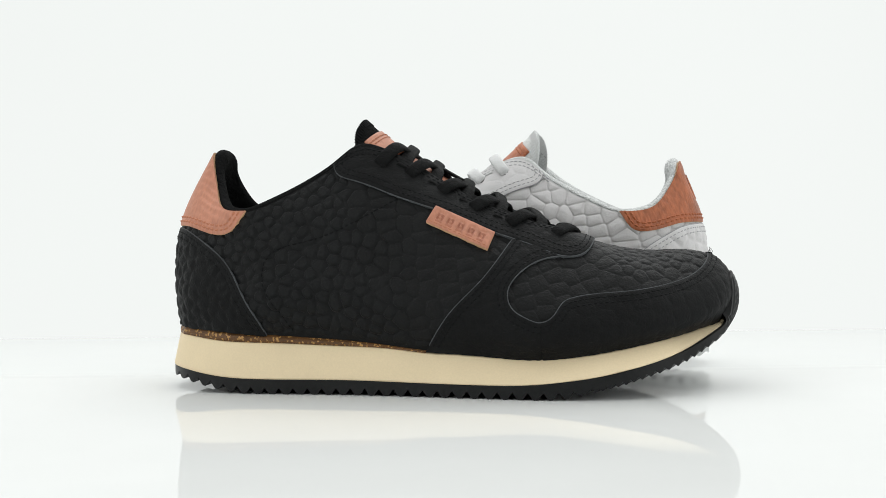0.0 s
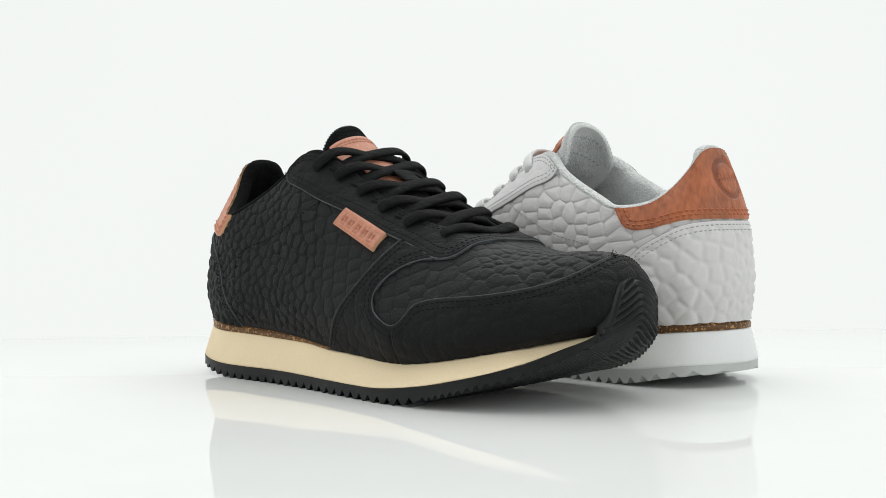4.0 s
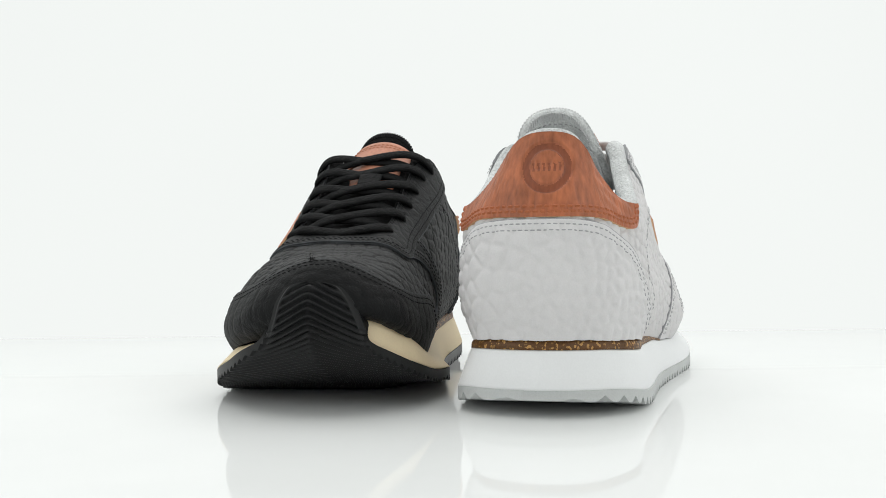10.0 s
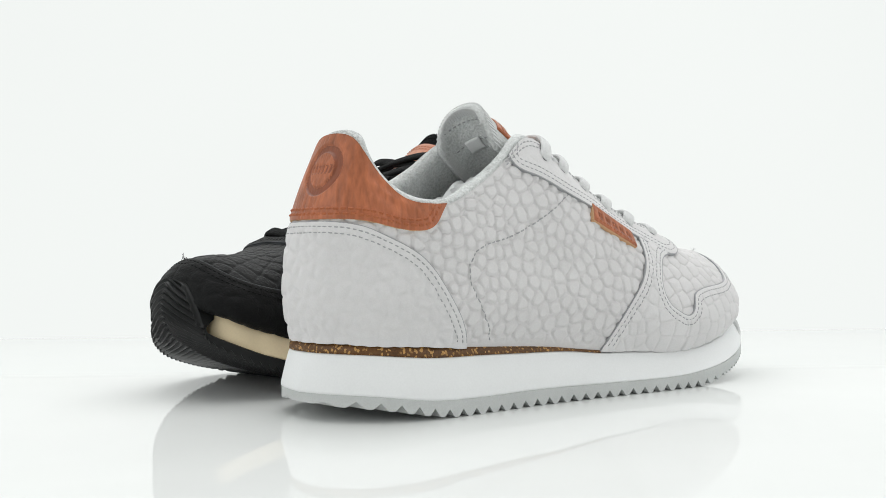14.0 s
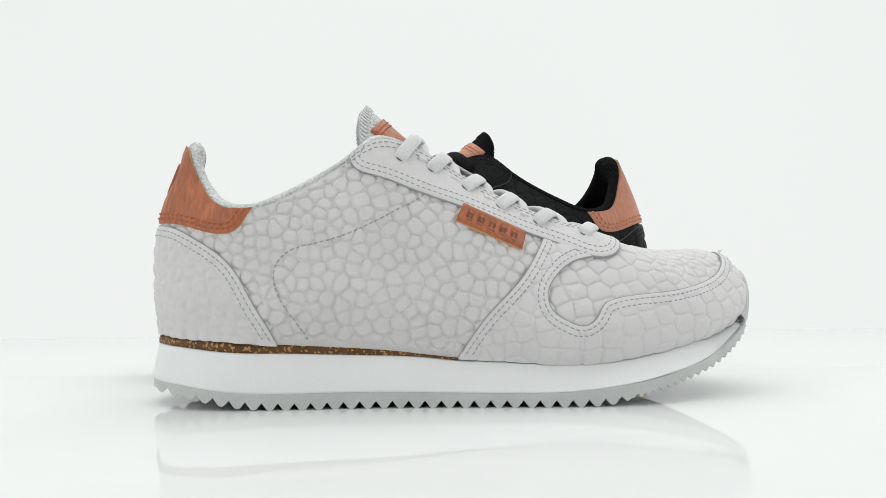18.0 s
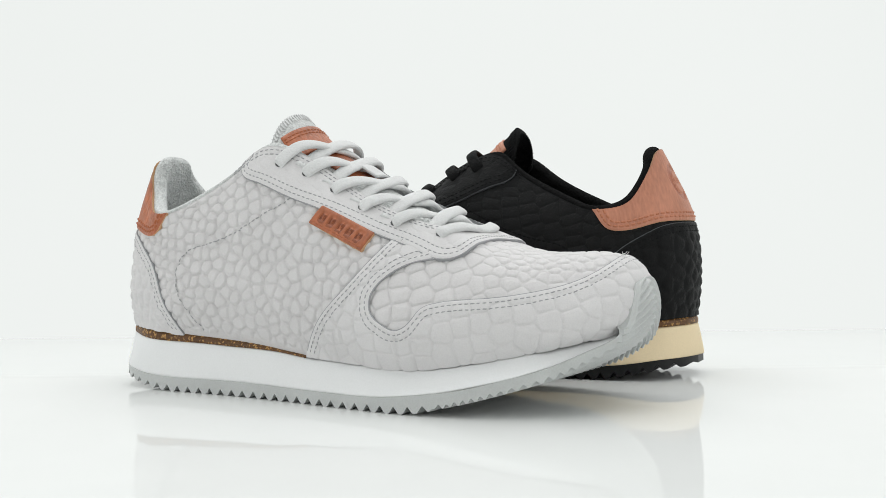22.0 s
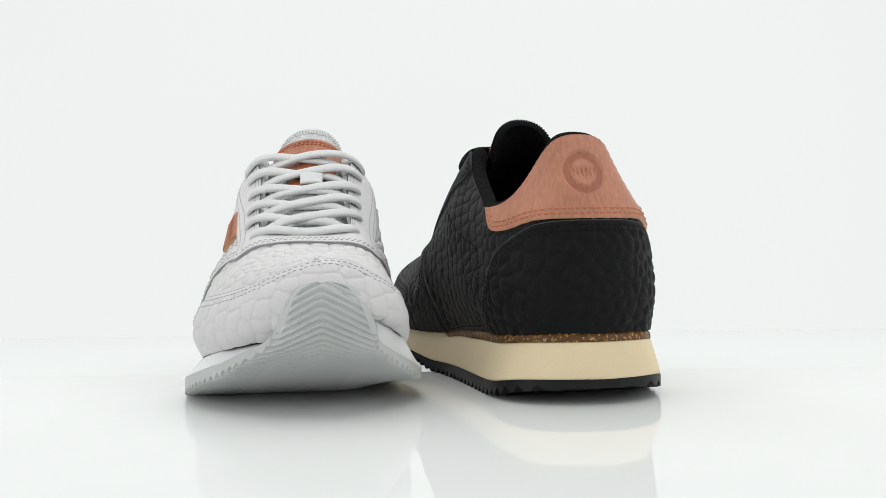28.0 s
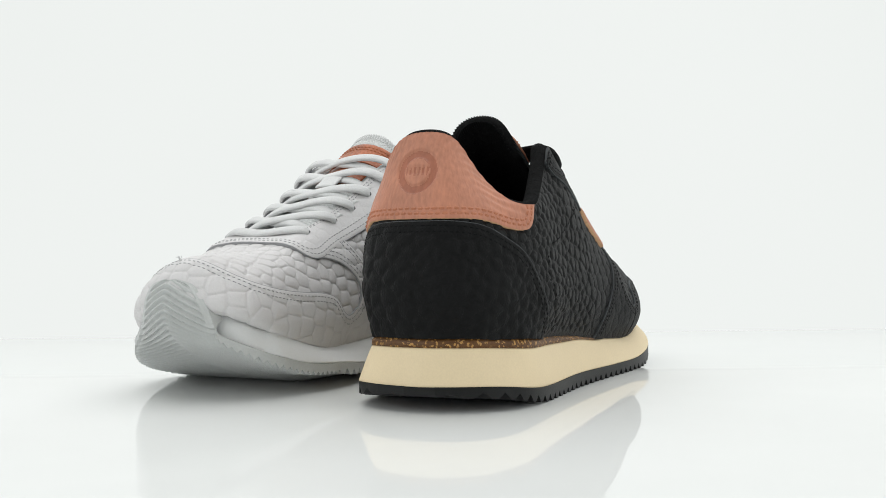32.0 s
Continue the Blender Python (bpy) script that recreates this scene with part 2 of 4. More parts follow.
# ---- embossed scales ----
def squared(p, kind):
    """Where the scales are four-cornered and stand in ranks: the inner side, and the front of the outer side."""
    if p[0] < 16:
        return False
    edge = 150.0 if kind == "grey" else 104.0 - 0.35 * (p[2] - 50)
    return p[1] > 3.0 or (p[0] > edge and not (p[0] > 206 and p[2] > 54))


def scale_seeds(rng, radius, kind):
    """Points strewn over the upper, no two nearer than the radius allowed there."""
    flat, rad = SURF.reshape(-1, 3), radius.ravel() * rng.uniform(0.74, 1.14, NU * NV)
    order, cell, grid, kept = rng.permutation(len(flat))[:26000], 9.0, {}, []

    def try_at(p, r):
        key = tuple((p // cell).astype(int))
        near = (q for dx in (-1, 0, 1) for dy in (-1, 0, 1) for dz in (-1, 0, 1) for q in grid.get((key[0] + dx, key[1] + dy, key[2] + dz), ()))
        if all((p[0] - q[0]) ** 2 + (p[1] - q[1]) ** 2 + (p[2] - q[2]) ** 2 > r * r for q in near):
            grid.setdefault(key, []).append(tuple(p))
            kept.append(p)

    for p in ranks(rng, kind):
        try_at(p, 5.0)
    for i in order:
        if not squared(flat[i], kind):
            try_at(flat[i], rad[i])
    return np.array(kept)


def ranks(rng, kind):
    """Upright ranks of big four-cornered scales, each rank a little shifted and waving."""
    mid = NV // 3
    run = np.r_[0, np.cumsum(np.linalg.norm(np.diff(SURF[mid], axis=0), axis=1))]
    out, at = [], 4.0
    while at < run[-1]:
        c = int(np.argmin(np.abs(run - at)))
        rise = np.r_[0, np.cumsum(np.linalg.norm(np.diff(SURF[:, c], axis=0), axis=1))]
        step = 6.6 + 1.3 * math.sin(at / 37.0)
        lean, wave = rng.normal(0.06, 0.03), rng.uniform(0, 6.3)
        for up in np.arange(rng.uniform(0, step), rise[-1] + step, step):
            i = int(np.argmin(np.abs(rise - up - rng.normal(0, 0.6))))
            k = (c + int(round(rng.normal(0, 1.1) + lean * i + 2.0 * math.sin(i / 22.0 + wave)))) % NU
            if squared(SURF[i, k], kind):
                out.append(SURF[i, k])
        at += rng.uniform(7.4, 9.4)
    return np.array(out)


def scales(rng, radius, kind):
    """Distance in mm from each place of the upper to the nearest groove, and a random number for each scale."""
    seeds = scale_seeds(rng, radius, kind)
    tone = rng.random(len(seeds))
    gap, ring, which = np.zeros((NV, NU)), np.zeros((NV, NU)), np.zeros((NV, NU), int)
    for a in range(0, NU, 31):
        flat = SURF[:, a:a + 31].reshape(-1, 3)
        near = np.where(((seeds > flat.min(0) - 13) & (seeds < flat.max(0) + 13)).all(1))[0]
        some = seeds[near]
        d = ((flat[:, None] - some[None]) ** 2).sum(2)
        rows, first = np.arange(len(flat)), d.argmin(1)
        apart = np.linalg.norm(some[:, None] - some[None, :], axis=2)
        edge = (d - d[rows, first][:, None]) / (2 * apart[first] + 1e-6)
        edge[rows, first] = 50
        # neighbouring grooves run together in rounded corners
        soft = np.maximum(-np.log(np.exp(-2.4 * np.minimum(edge, 9)).sum(1)) / 2.4 + 0.15, 0)
        ring[:, a:a + 31] = (-np.log(np.exp(-1.35 * np.minimum(edge, 9)).sum(1)) / 1.35).reshape(NV, -1)
        gap[:, a:a + 31] = soft.reshape(NV, -1)
        which[:, a:a + 31] = near[first].reshape(NV, -1)
    return gap, ring, tone[which]


def relief(gap, tone, groove, depth, dome):
    """Height of the embossed scales: grooves sunk, each scale slightly domed and of its own level."""
    rise = smoothstep(gap / groove)
    return depth * (rise - 1) + dome * smoothstep(gap / 3.2) * (0.5 + tone)


def pebbles(ring, tone, depth, dome):
    """Height of round scales: a thin groove round each, flat leather in the corners between them."""
    return dome * (smoothstep((ring + 0.40) / 1.35) - 0.4) * (0.75 + 0.5 * tone) - depth * np.exp(-((ring + 0.24) / 0.17) ** 2)


# ---- panels cut out of the surface ----
def crossing(cache, pts, nrm, field, high, a, b):
    key = (a, b) if a < b else (b, a)
    if key not in cache:
        i, j = key
        t = field[i] / (field[i] - field[j])
        cache[key] = len(pts[1])
        pts[1].append(pts[0][i] * (1 - t) + pts[0][j] * t)
        nrm[1].append(nrm[0][i] * (1 - t) + nrm[0][j] * t)
        high[1].append(high[0][i] * (1 - t) + high[0][j] * t)
    return cache[key]


def quads():
    i, j = np.meshgrid(np.arange(NV - 1), np.arange(NU), indexing="ij")
    k = (j + 1) % NU
    return np.stack([i * NU + j, i * NU + k, (i + 1) * NU + k, (i + 1) * NU + j], -1).reshape(-1, 4)


QUADS = quads()


def panel(field, height, sink=0.4):
    """Vertices and faces of the part of the upper where field < 0, raised by height, with a cut edge down to the surface."""
    f, h = field.ravel(), height.ravel()
    base, nrm0 = SURF.reshape(-1, 3), NORM.reshape(-1, 3)
    inside = f[QUADS] < 0
    whole, cut = QUADS[inside.all(1)], QUADS[inside.any(1) & ~inside.all(1)]
    pts, nrm, high, cache = (base, []), (nrm0, []), (h, []), {}
    rest, rim = [], []
    for q in cut.tolist():
        poly, border = [], []
        for a, b in zip(q, q[1:] + q[:1]):
            if f[a] < 0:
                poly.append(("v", a))
            if (f[a] < 0) != (f[b] < 0):
                c = crossing(cache, pts, nrm, f, high, a, b)
                poly.append(("c", c))
                border.append(c)
        rest.append(poly)
        if len(border) == 2:
            i = poly.index(("c", border[0]))
            after = poly[(i + 1) % len(poly)] == ("c", border[1])
            rim.append((border[0], border[1]) if after else (border[1], border[0]))
    used = np.unique(np.r_[whole.ravel(), [i for poly in rest for kind, i in poly if kind == "v"]].astype(int))
    index = np.full(len(base), -1)
    index[used] = np.arange(len(used))
    verts = [base[used] + nrm0[used] * h[used, None]]
    faces = index[whole].tolist()
    if pts[1]:
        cp, cn, ch = np.array(pts[1]), np.array(nrm[1]), np.array(high[1])
        o, s = len(used), len(used) + len(cp)
        verts += [cp + cn * ch[:, None], cp - cn * sink]
        faces += [[index[i] if kind == "v" else o + i for kind, i in poly] for poly in rest]
        skirt = len(faces)
        faces += [[o + b, o + a, s + a, s + b] for a, b in rim]
    else:
        skirt = len(faces)
    # the cut edge along the opening
    row, o = (NV - 1) * NU, sum(len(x) for x in verts)
    keep = [j for j in range(NU) if f[row + j] < 0]
    place = {j: o + i for i, j in enumerate(keep)}
    if keep:
        at = np.array(keep) + row
        verts.append(base[at] - nrm0[at] * 1.5)
        for j in keep:
            k = (j + 1) % NU
            if k in place and index[row + j] >= 0 and index[row + k] >= 0:
                faces.append([index[row + k], index[row + j], place[j], place[k]])
    return np.concatenate(verts), [list(map(int, x)) for x in faces], skirt


def contour(field, level, lift):
    """The lines on the upper where field equals level: a list of (points, normals)."""
    f = field.ravel() - level
    base, nrm0, l = SURF.reshape(-1, 3), NORM.reshape(-1, 3), lift.ravel()
    inside = f[QUADS] < 0
    cut = QUADS[inside.any(1) & ~inside.all(1)]
    pts, nrm, high, cache, near = (base, []), (nrm0, []), (l, []), {}, {}
    for q in cut.tolist():
        ends = [crossing(cache, pts, nrm, f, high, a, b) for a, b in zip(q, q[1:] + q[:1]) if (f[a] < 0) != (f[b] < 0)]
        if len(ends) == 2:
            near.setdefault(ends[0], []).append(ends[1])
            near.setdefault(ends[1], []).append(ends[0])
    p, n, h = np.array(pts[1]), np.array(nrm[1]), np.array(high[1])
    lines, done = [], set()
    for start in sorted(near, key=lambda i: len(near[i])):
        if start in done:
            continue
        line, here = [start], start
        done.add(start)
        while True:
            nxt = [i for i in near[here] if i not in done]
            if not nxt:
                break
            here = nxt[0]
            done.add(here)
            line.append(here)
        if len(line) > 4:
            lines.append((p[line] + n[line] * h[line, None], n[line]))
    return lines


def stitches(lines, keep, pitch=2.7, length=2.3, wide=0.34, high=0.3, rng=None):
    """Short raised threads along lines, one after another."""
    verts, faces = [], []
    for p, n in lines:
        k = chords(p)
        if k[-1] < pitch:
            continue
        at = np.arange(pitch / 2, k[-1], pitch)
        c = np.stack([np.interp(at, k, p[:, i]) for i in range(3)], 1)
        m = np.stack([np.interp(at, k, n[:, i]) for i in range(3)], 1)
        a = np.stack([np.interp(np.maximum(at - 1, 0), k, p[:, i]) for i in range(3)], 1)
        b = np.stack([np.interp(np.minimum(at + 1, k[-1]), k, p[:, i]) for i in range(3)], 1)
        for c0, m0, d0 in zip(c, m, b - a):
            if not keep(*c0):
                continue
            d0 = d0 / (np.linalg.norm(d0) + 1e-9)
            s0 = np.cross(m0, d0)
            half, o = length / 2 * rng.uniform(0.85, 1.1), len(verts)
            for along, side, up in ((-1, 0, -0.2), (-0.55, -1, 0), (-0.55, 1, 0), (-0.45, 0, 1), (0.45, 0, 1), (0.55, -1, 0), (0.55, 1, 0), (1, 0, -0.2)):
                verts.append(c0 + d0 * half * along + s0 * wide * side + m0 * high * up)
            for t in ((0, 1, 3), (0, 3, 2), (1, 5, 4, 3), (3, 4, 6, 2), (5, 7, 4), (4, 7, 6)):
                faces.append([o + i for i in t])
    return verts, faces


def cords(lines, keep, wide, thick):
    """A thin raised strip along lines: the raw cut edge of a leather piece."""
    verts, faces, sides = [], [], 6
    for p, n in lines:
        p = np.stack([np.convolve(np.pad(p[:, i], 3, "edge"), np.ones(7) / 7, "valid") for i in range(3)], 1)[::2]
        n = n[::2]
        ok = [keep(*q) for q in p]
        t = np.gradient(p, axis=0) if len(p) > 2 else p
        side = np.cross(n, t)
        side /= np.linalg.norm(side, axis=1, keepdims=True) + 1e-9
        start = None
        for i in range(len(p) + 1):
            if i < len(p) and ok[i]:
                start = i if start is None else start
                continue
            if start is not None and i - start > 5:
                o = len(verts)
                for k in range(start, i):
                    for j in range(sides):
                        a = 2 * math.pi * j / sides
                        verts.append(p[k] + side[k] * wide / 2 * math.cos(a) + n[k] * thick / 2 * math.sin(a))
                for k in range(i - start - 1):
                    for j in range(sides):
                        m = (j + 1) % sides
                        faces.append([o + k * sides + j, o + k * sides + m, o + (k + 1) * sides + m, o + (k + 1) * sides + j])
            start = None
    return verts, faces


# outlines of the leather pieces, seen from the side (x, z)
EYESTAY = rounded([(84, 122), (80, 110), (78, 104.5), (79.5, 100.5), (88, 96.6), (105, 90), (127, 82), (152.5, 71.5), (172, 64.5), (186.3, 60.5), (193.5, 63), (197, 70)]) + [(198, 140), (84, 140)]
TAB = rounded([(-30, 77), (-8, 77.5), (6, 77), (13, 75), (24, 72.8), (30, 74), (35, 80), (38.5, 85)]) + [(39, 140), (-30, 140)]
COUNTER = rounded([(-30, 77), (-8, 77), (3, 75.8), (13, 71), (27.5, 60.5), (33.5, 51.5), (37.8, 43.5), (46.5, 27.5), (49, 18)]) + [(49, 0), (-30, 0)]
MUDGUARD = ([(300, 0), (120, 0)] + rounded([(119, 14), (122, 20), (126, 27), (134, 38), (147, 51), (158, 66), (166, 78)]) + [(176, 70)]
            + rounded([(182, 61), (172, 59), (163, 53), (159, 46), (161, 39), (167, 35), (173, 33), (179, 36), (183, 41.5), (188, 43.5), (208, 45.6), (230, 48.8), (243, 54), (248.5, 60), (250, 70)]) + [(300, 75)])
QUARTER_SEAM = rounded([(112, 90), (89, 78), (65, 69), (49, 63), (46, 57), (50, 43), (60, 27), (62, 15)]) + [(300, 0), (300, 140), (140, 140)]
LABEL = [(125.4, 84.2), (152.2, 71.6), (149.4, 64.2), (121.6, 77.0)]


def oval(field_x, field_y, cx, cy, rx, ry):
    return (np.hypot((field_x - cx) / rx, (field_y - cy) / ry) - 1) * min(rx, ry)


# ---- the sole ----
def level(points):
    x, z = np.array(points, float).T
    return lambda at: spline(x, z, np.clip(np.atleast_1d(at), x[0], x[-1]))


SOLE_EDGE_Z = level([(-10, 30), (8, 29.5), (27, 28), (46, 26.5), (68, 25), (94, 23), (121, 19.8), (147, 18), (171, 16.8), (196, 19), (220, 23.4), (233, 26), (246, 29), (254, 32), (264, 38)])
CORK_Z = level([(-10, 26.5), (8, 25.8), (28, 24), (55, 23), (81, 22), (107, 20.8), (121, 19.2), (135, 18)])
MID_Z = level([(-10, 11.2), (6, 10.4), (15, 9.2), (26, 7.8), (42, 7), (82, 7), (120, 6.4), (147, 6.2), (167, 6.6), (184, 8.3), (198, 10.4), (208, 12.5), (220, 15.3), (233, 19.6), (245.5, 24.5), (253, 28.4), (258, 33), (264, 40)])
BASE_Z = level([(-10, 6.6), (4, 5.4), (15, 3.6), (28, 1.2), (42, 0), (82, 0), (120, 0), (167, 0), (184, 0.8), (198, 3.8), (208, 6.2), (220, 9.6), (233, 13.8), (248, 21), (258, 28), (264, 37)])
PLAN_OUTER = [(-9, 0), (-6.5, -12.1), (-0.2, -23.8), (9.9, -33.2), (39.8, -40.4), (79.9, -41.8), (119.9, -46.5), (155, -52.1), (185, -54.5), (209.7, -50.5), (228.5, -41.4), (242.8, -29.9), (255.5, -16.9), (261.4, 5)]
PLAN_INNER = [(-9, 0), (-6.3, 12), (-0.3, 24.9), (10.2, 33.9), (40, 37.4), (80, 36.9), (110, 37.6), (140, 42.1), (170, 47.5), (190, 49.7), (209.8, 47.9), (229.7, 42.3), (244.6, 33.5), (255.4, 21.6), (261.4, 5)]


def ball_lift(x, y):
    """How far the sole's inner edge stands off the table beside the ball of the foot."""
    return 4.6 * smoothstep((x - 125) / 42) * smoothstep((222 - x) / 36) * smoothstep((y - 14) / 32)


def plan(points, n=200):
    p = np.array(points, float)
    k = chords(p)
    return spline(k, p, np.linspace(0, k[-1], n))


def plan_ring():
    """The sole's outline from above, once round."""
    a, b = plan(PLAN_OUTER), plan(PLAN_INNER)
    return np.concatenate([a, b[::-1][1:-1]])


def nearest_edge(p):
    """For each place of the sole's outline the place of the upper's edge that lies inside it."""
    ring = SURF[0]
    start = int(np.argmin(ring[:, 0]))
    ring = np.roll(ring, -start, 0)
    if ring[20, 1] > 0:
        ring = np.roll(ring[::-1], 1, 0)
    k = chords(np.concatenate([ring, ring[:1]]))
    m = chords(np.concatenate([p, p[:1]]))[:-1]
    # outer and inner halves are matched each from heel to toe
    r = np.concatenate([ring, ring[:1]])
    top = int(np.argmax(ring[:, 0]))
    half = 200 - 1
    t1 = m[:half + 1] / m[half]
    t2 = (m[half:] - m[half]) / (m[-1] - m[half] + (m[1] - m[0]))
    at = np.r_[t1 * k[top], k[top] + t2[1:] * (k[-1] - k[top])]
    return np.stack([np.interp(at, k, r[:, i]) for i in range(3)], 1)


def loft(rings, closed_top=True, closed_bottom=True):
    rings = [np.asarray(r) for r in rings]
    n = len(rings[0])
    verts, faces = list(np.concatenate(rings)), []
    for r in range(len(rings) - 1):
        for i in range(n):
            j = (i + 1) % n
            faces.append([r * n + i, r * n + j, (r + 1) * n + j, (r + 1) * n + i])
    for ok, ring, flip in ((closed_bottom, 0, True), (closed_top, len(rings) - 1, False)):
        if ok:
            # a strip across from the outer to the inner side
            o = ring * n
            for i in range(1, n // 2):
                f = [o + i, o + i + 1, o + (n - i - 1) % n, o + (n - i) % n]
                faces.append(f[::-1] if flip else f)
    return verts, faces


def sole(shoe, mats, rng):
    p = plan_ring()
    q = nearest_edge(p)
    p[:, 0] -= 1.2 * smoothstep((p[:, 0] - 240) / 16)
    low = np.c_[p, MID_Z(p[:, 0]) + 0.7 * ball_lift(p[:, 0], p[:, 1])]
    x = q[:, 0]
    top_z = np.where(x < 128, CORK_Z(x), np.where(p[:, 1] > 8, np.maximum(SOLE_EDGE_Z(x), q[:, 2]), SOLE_EDGE_Z(x)))
    out = (p - q[:, :2])
    full = np.where(p[:, 1] > 8, np.maximum(SOLE_EDGE_Z(x), q[:, 2]), SOLE_EDGE_Z(x))
    def at(z, extra=0.0):
        t = np.clip((z - low[:, 2]) / np.maximum(full - low[:, 2], 0.5), 0, 1.2)[:, None]
        xy = q[:, :2] + out * (1 - t) + out / (np.linalg.norm(out, axis=1, keepdims=True) + 1e-6) * (extra + 0.9 - 2.0 * smoothstep((p[:, 0] - 230) / 8) - 3.0 * smoothstep((p[:, 0] - 250) / 6) * smoothstep((22 - np.abs(p[:, 1] - 5)) / 6))[:, None]
        return np.c_[xy, z]
    rings = [low - [0, 0, 0.4]]
    for s in (0.0, 0.05, 0.3, 0.6, 0.92):
        rings.append(at(low[:, 2] * (1 - s) + top_z * s, 0.0 if 0 < s < 0.9 else -0.25))
    rings.append(at(top_z, -0.8))
    v, f = loft(rings)
    mesh_object("midsole", v, f, mats["mid"], shoe, "smooth foam midsole")
    # the cork wedge, thick at the heel and running out under the arch
    rear = x < 122
    order = np.roll(np.arange(len(p)), -int(np.where(~rear)[0][-1]) - 1)
    order = [i for i in order if rear[i]]
    rng2 = np.random.default_rng(4)
    wob = rng2.normal(0, 0.12, len(p))
    a, b, c = at(CORK_Z(x) - 0.2, -0.2), at((CORK_Z(x) + full) / 2, 0.15), at(full + 0.6, -1.0)
    a, b, c = (r[order] for r in (a, b, c))
    b[:, :2] += wob[order][:, None]
    inner = lambda r: np.c_[r[:, :2] * [0.94, 0.85] + [2.5, 0], r[:, 2]]
    verts = np.concatenate([a, b, c, inner(c), inner(a)])
    n = len(order)
    faces = [[r * n + i, r * n + i + 1, ((r + 1) % 5) * n + i + 1, ((r + 1) % 5) * n + i] for r in range(5) for i in range(n - 1)]
    mesh_object("cork_wedge", verts, faces, M["cork"], shoe, "dark brown cork layer with light specks")
    outsole(shoe, mats)


# the rubber's middle line past the ball of the foot: x, z, its outer and inner edge, how far its sides bend back
TOE_TURN = [
    (222, 10.2, -45.2, 45.2, 0.0), (236, 15.0, -36.2, 39.6, 0.0), (248, 20.9, -26.6, 31.6, 0.0008), (256, 26.0, -17.6, 26.2, 0.0028),
    (260.6, 31, -14.4, 25.4, 0.0085), (262.9, 36, -12.4, 24.4, 0.0138), (263.6, 40.5, -10.8, 22.8, 0.0162), (263.4, 45.5, -9.2, 20.6, 0.0172),
    (262.2, 49.8, -6.6, 17.6, 0.0175), (261, 52.4, -3, 13.6, 0.0175), (260.2, 53.8, 2, 8, 0.0175),
]


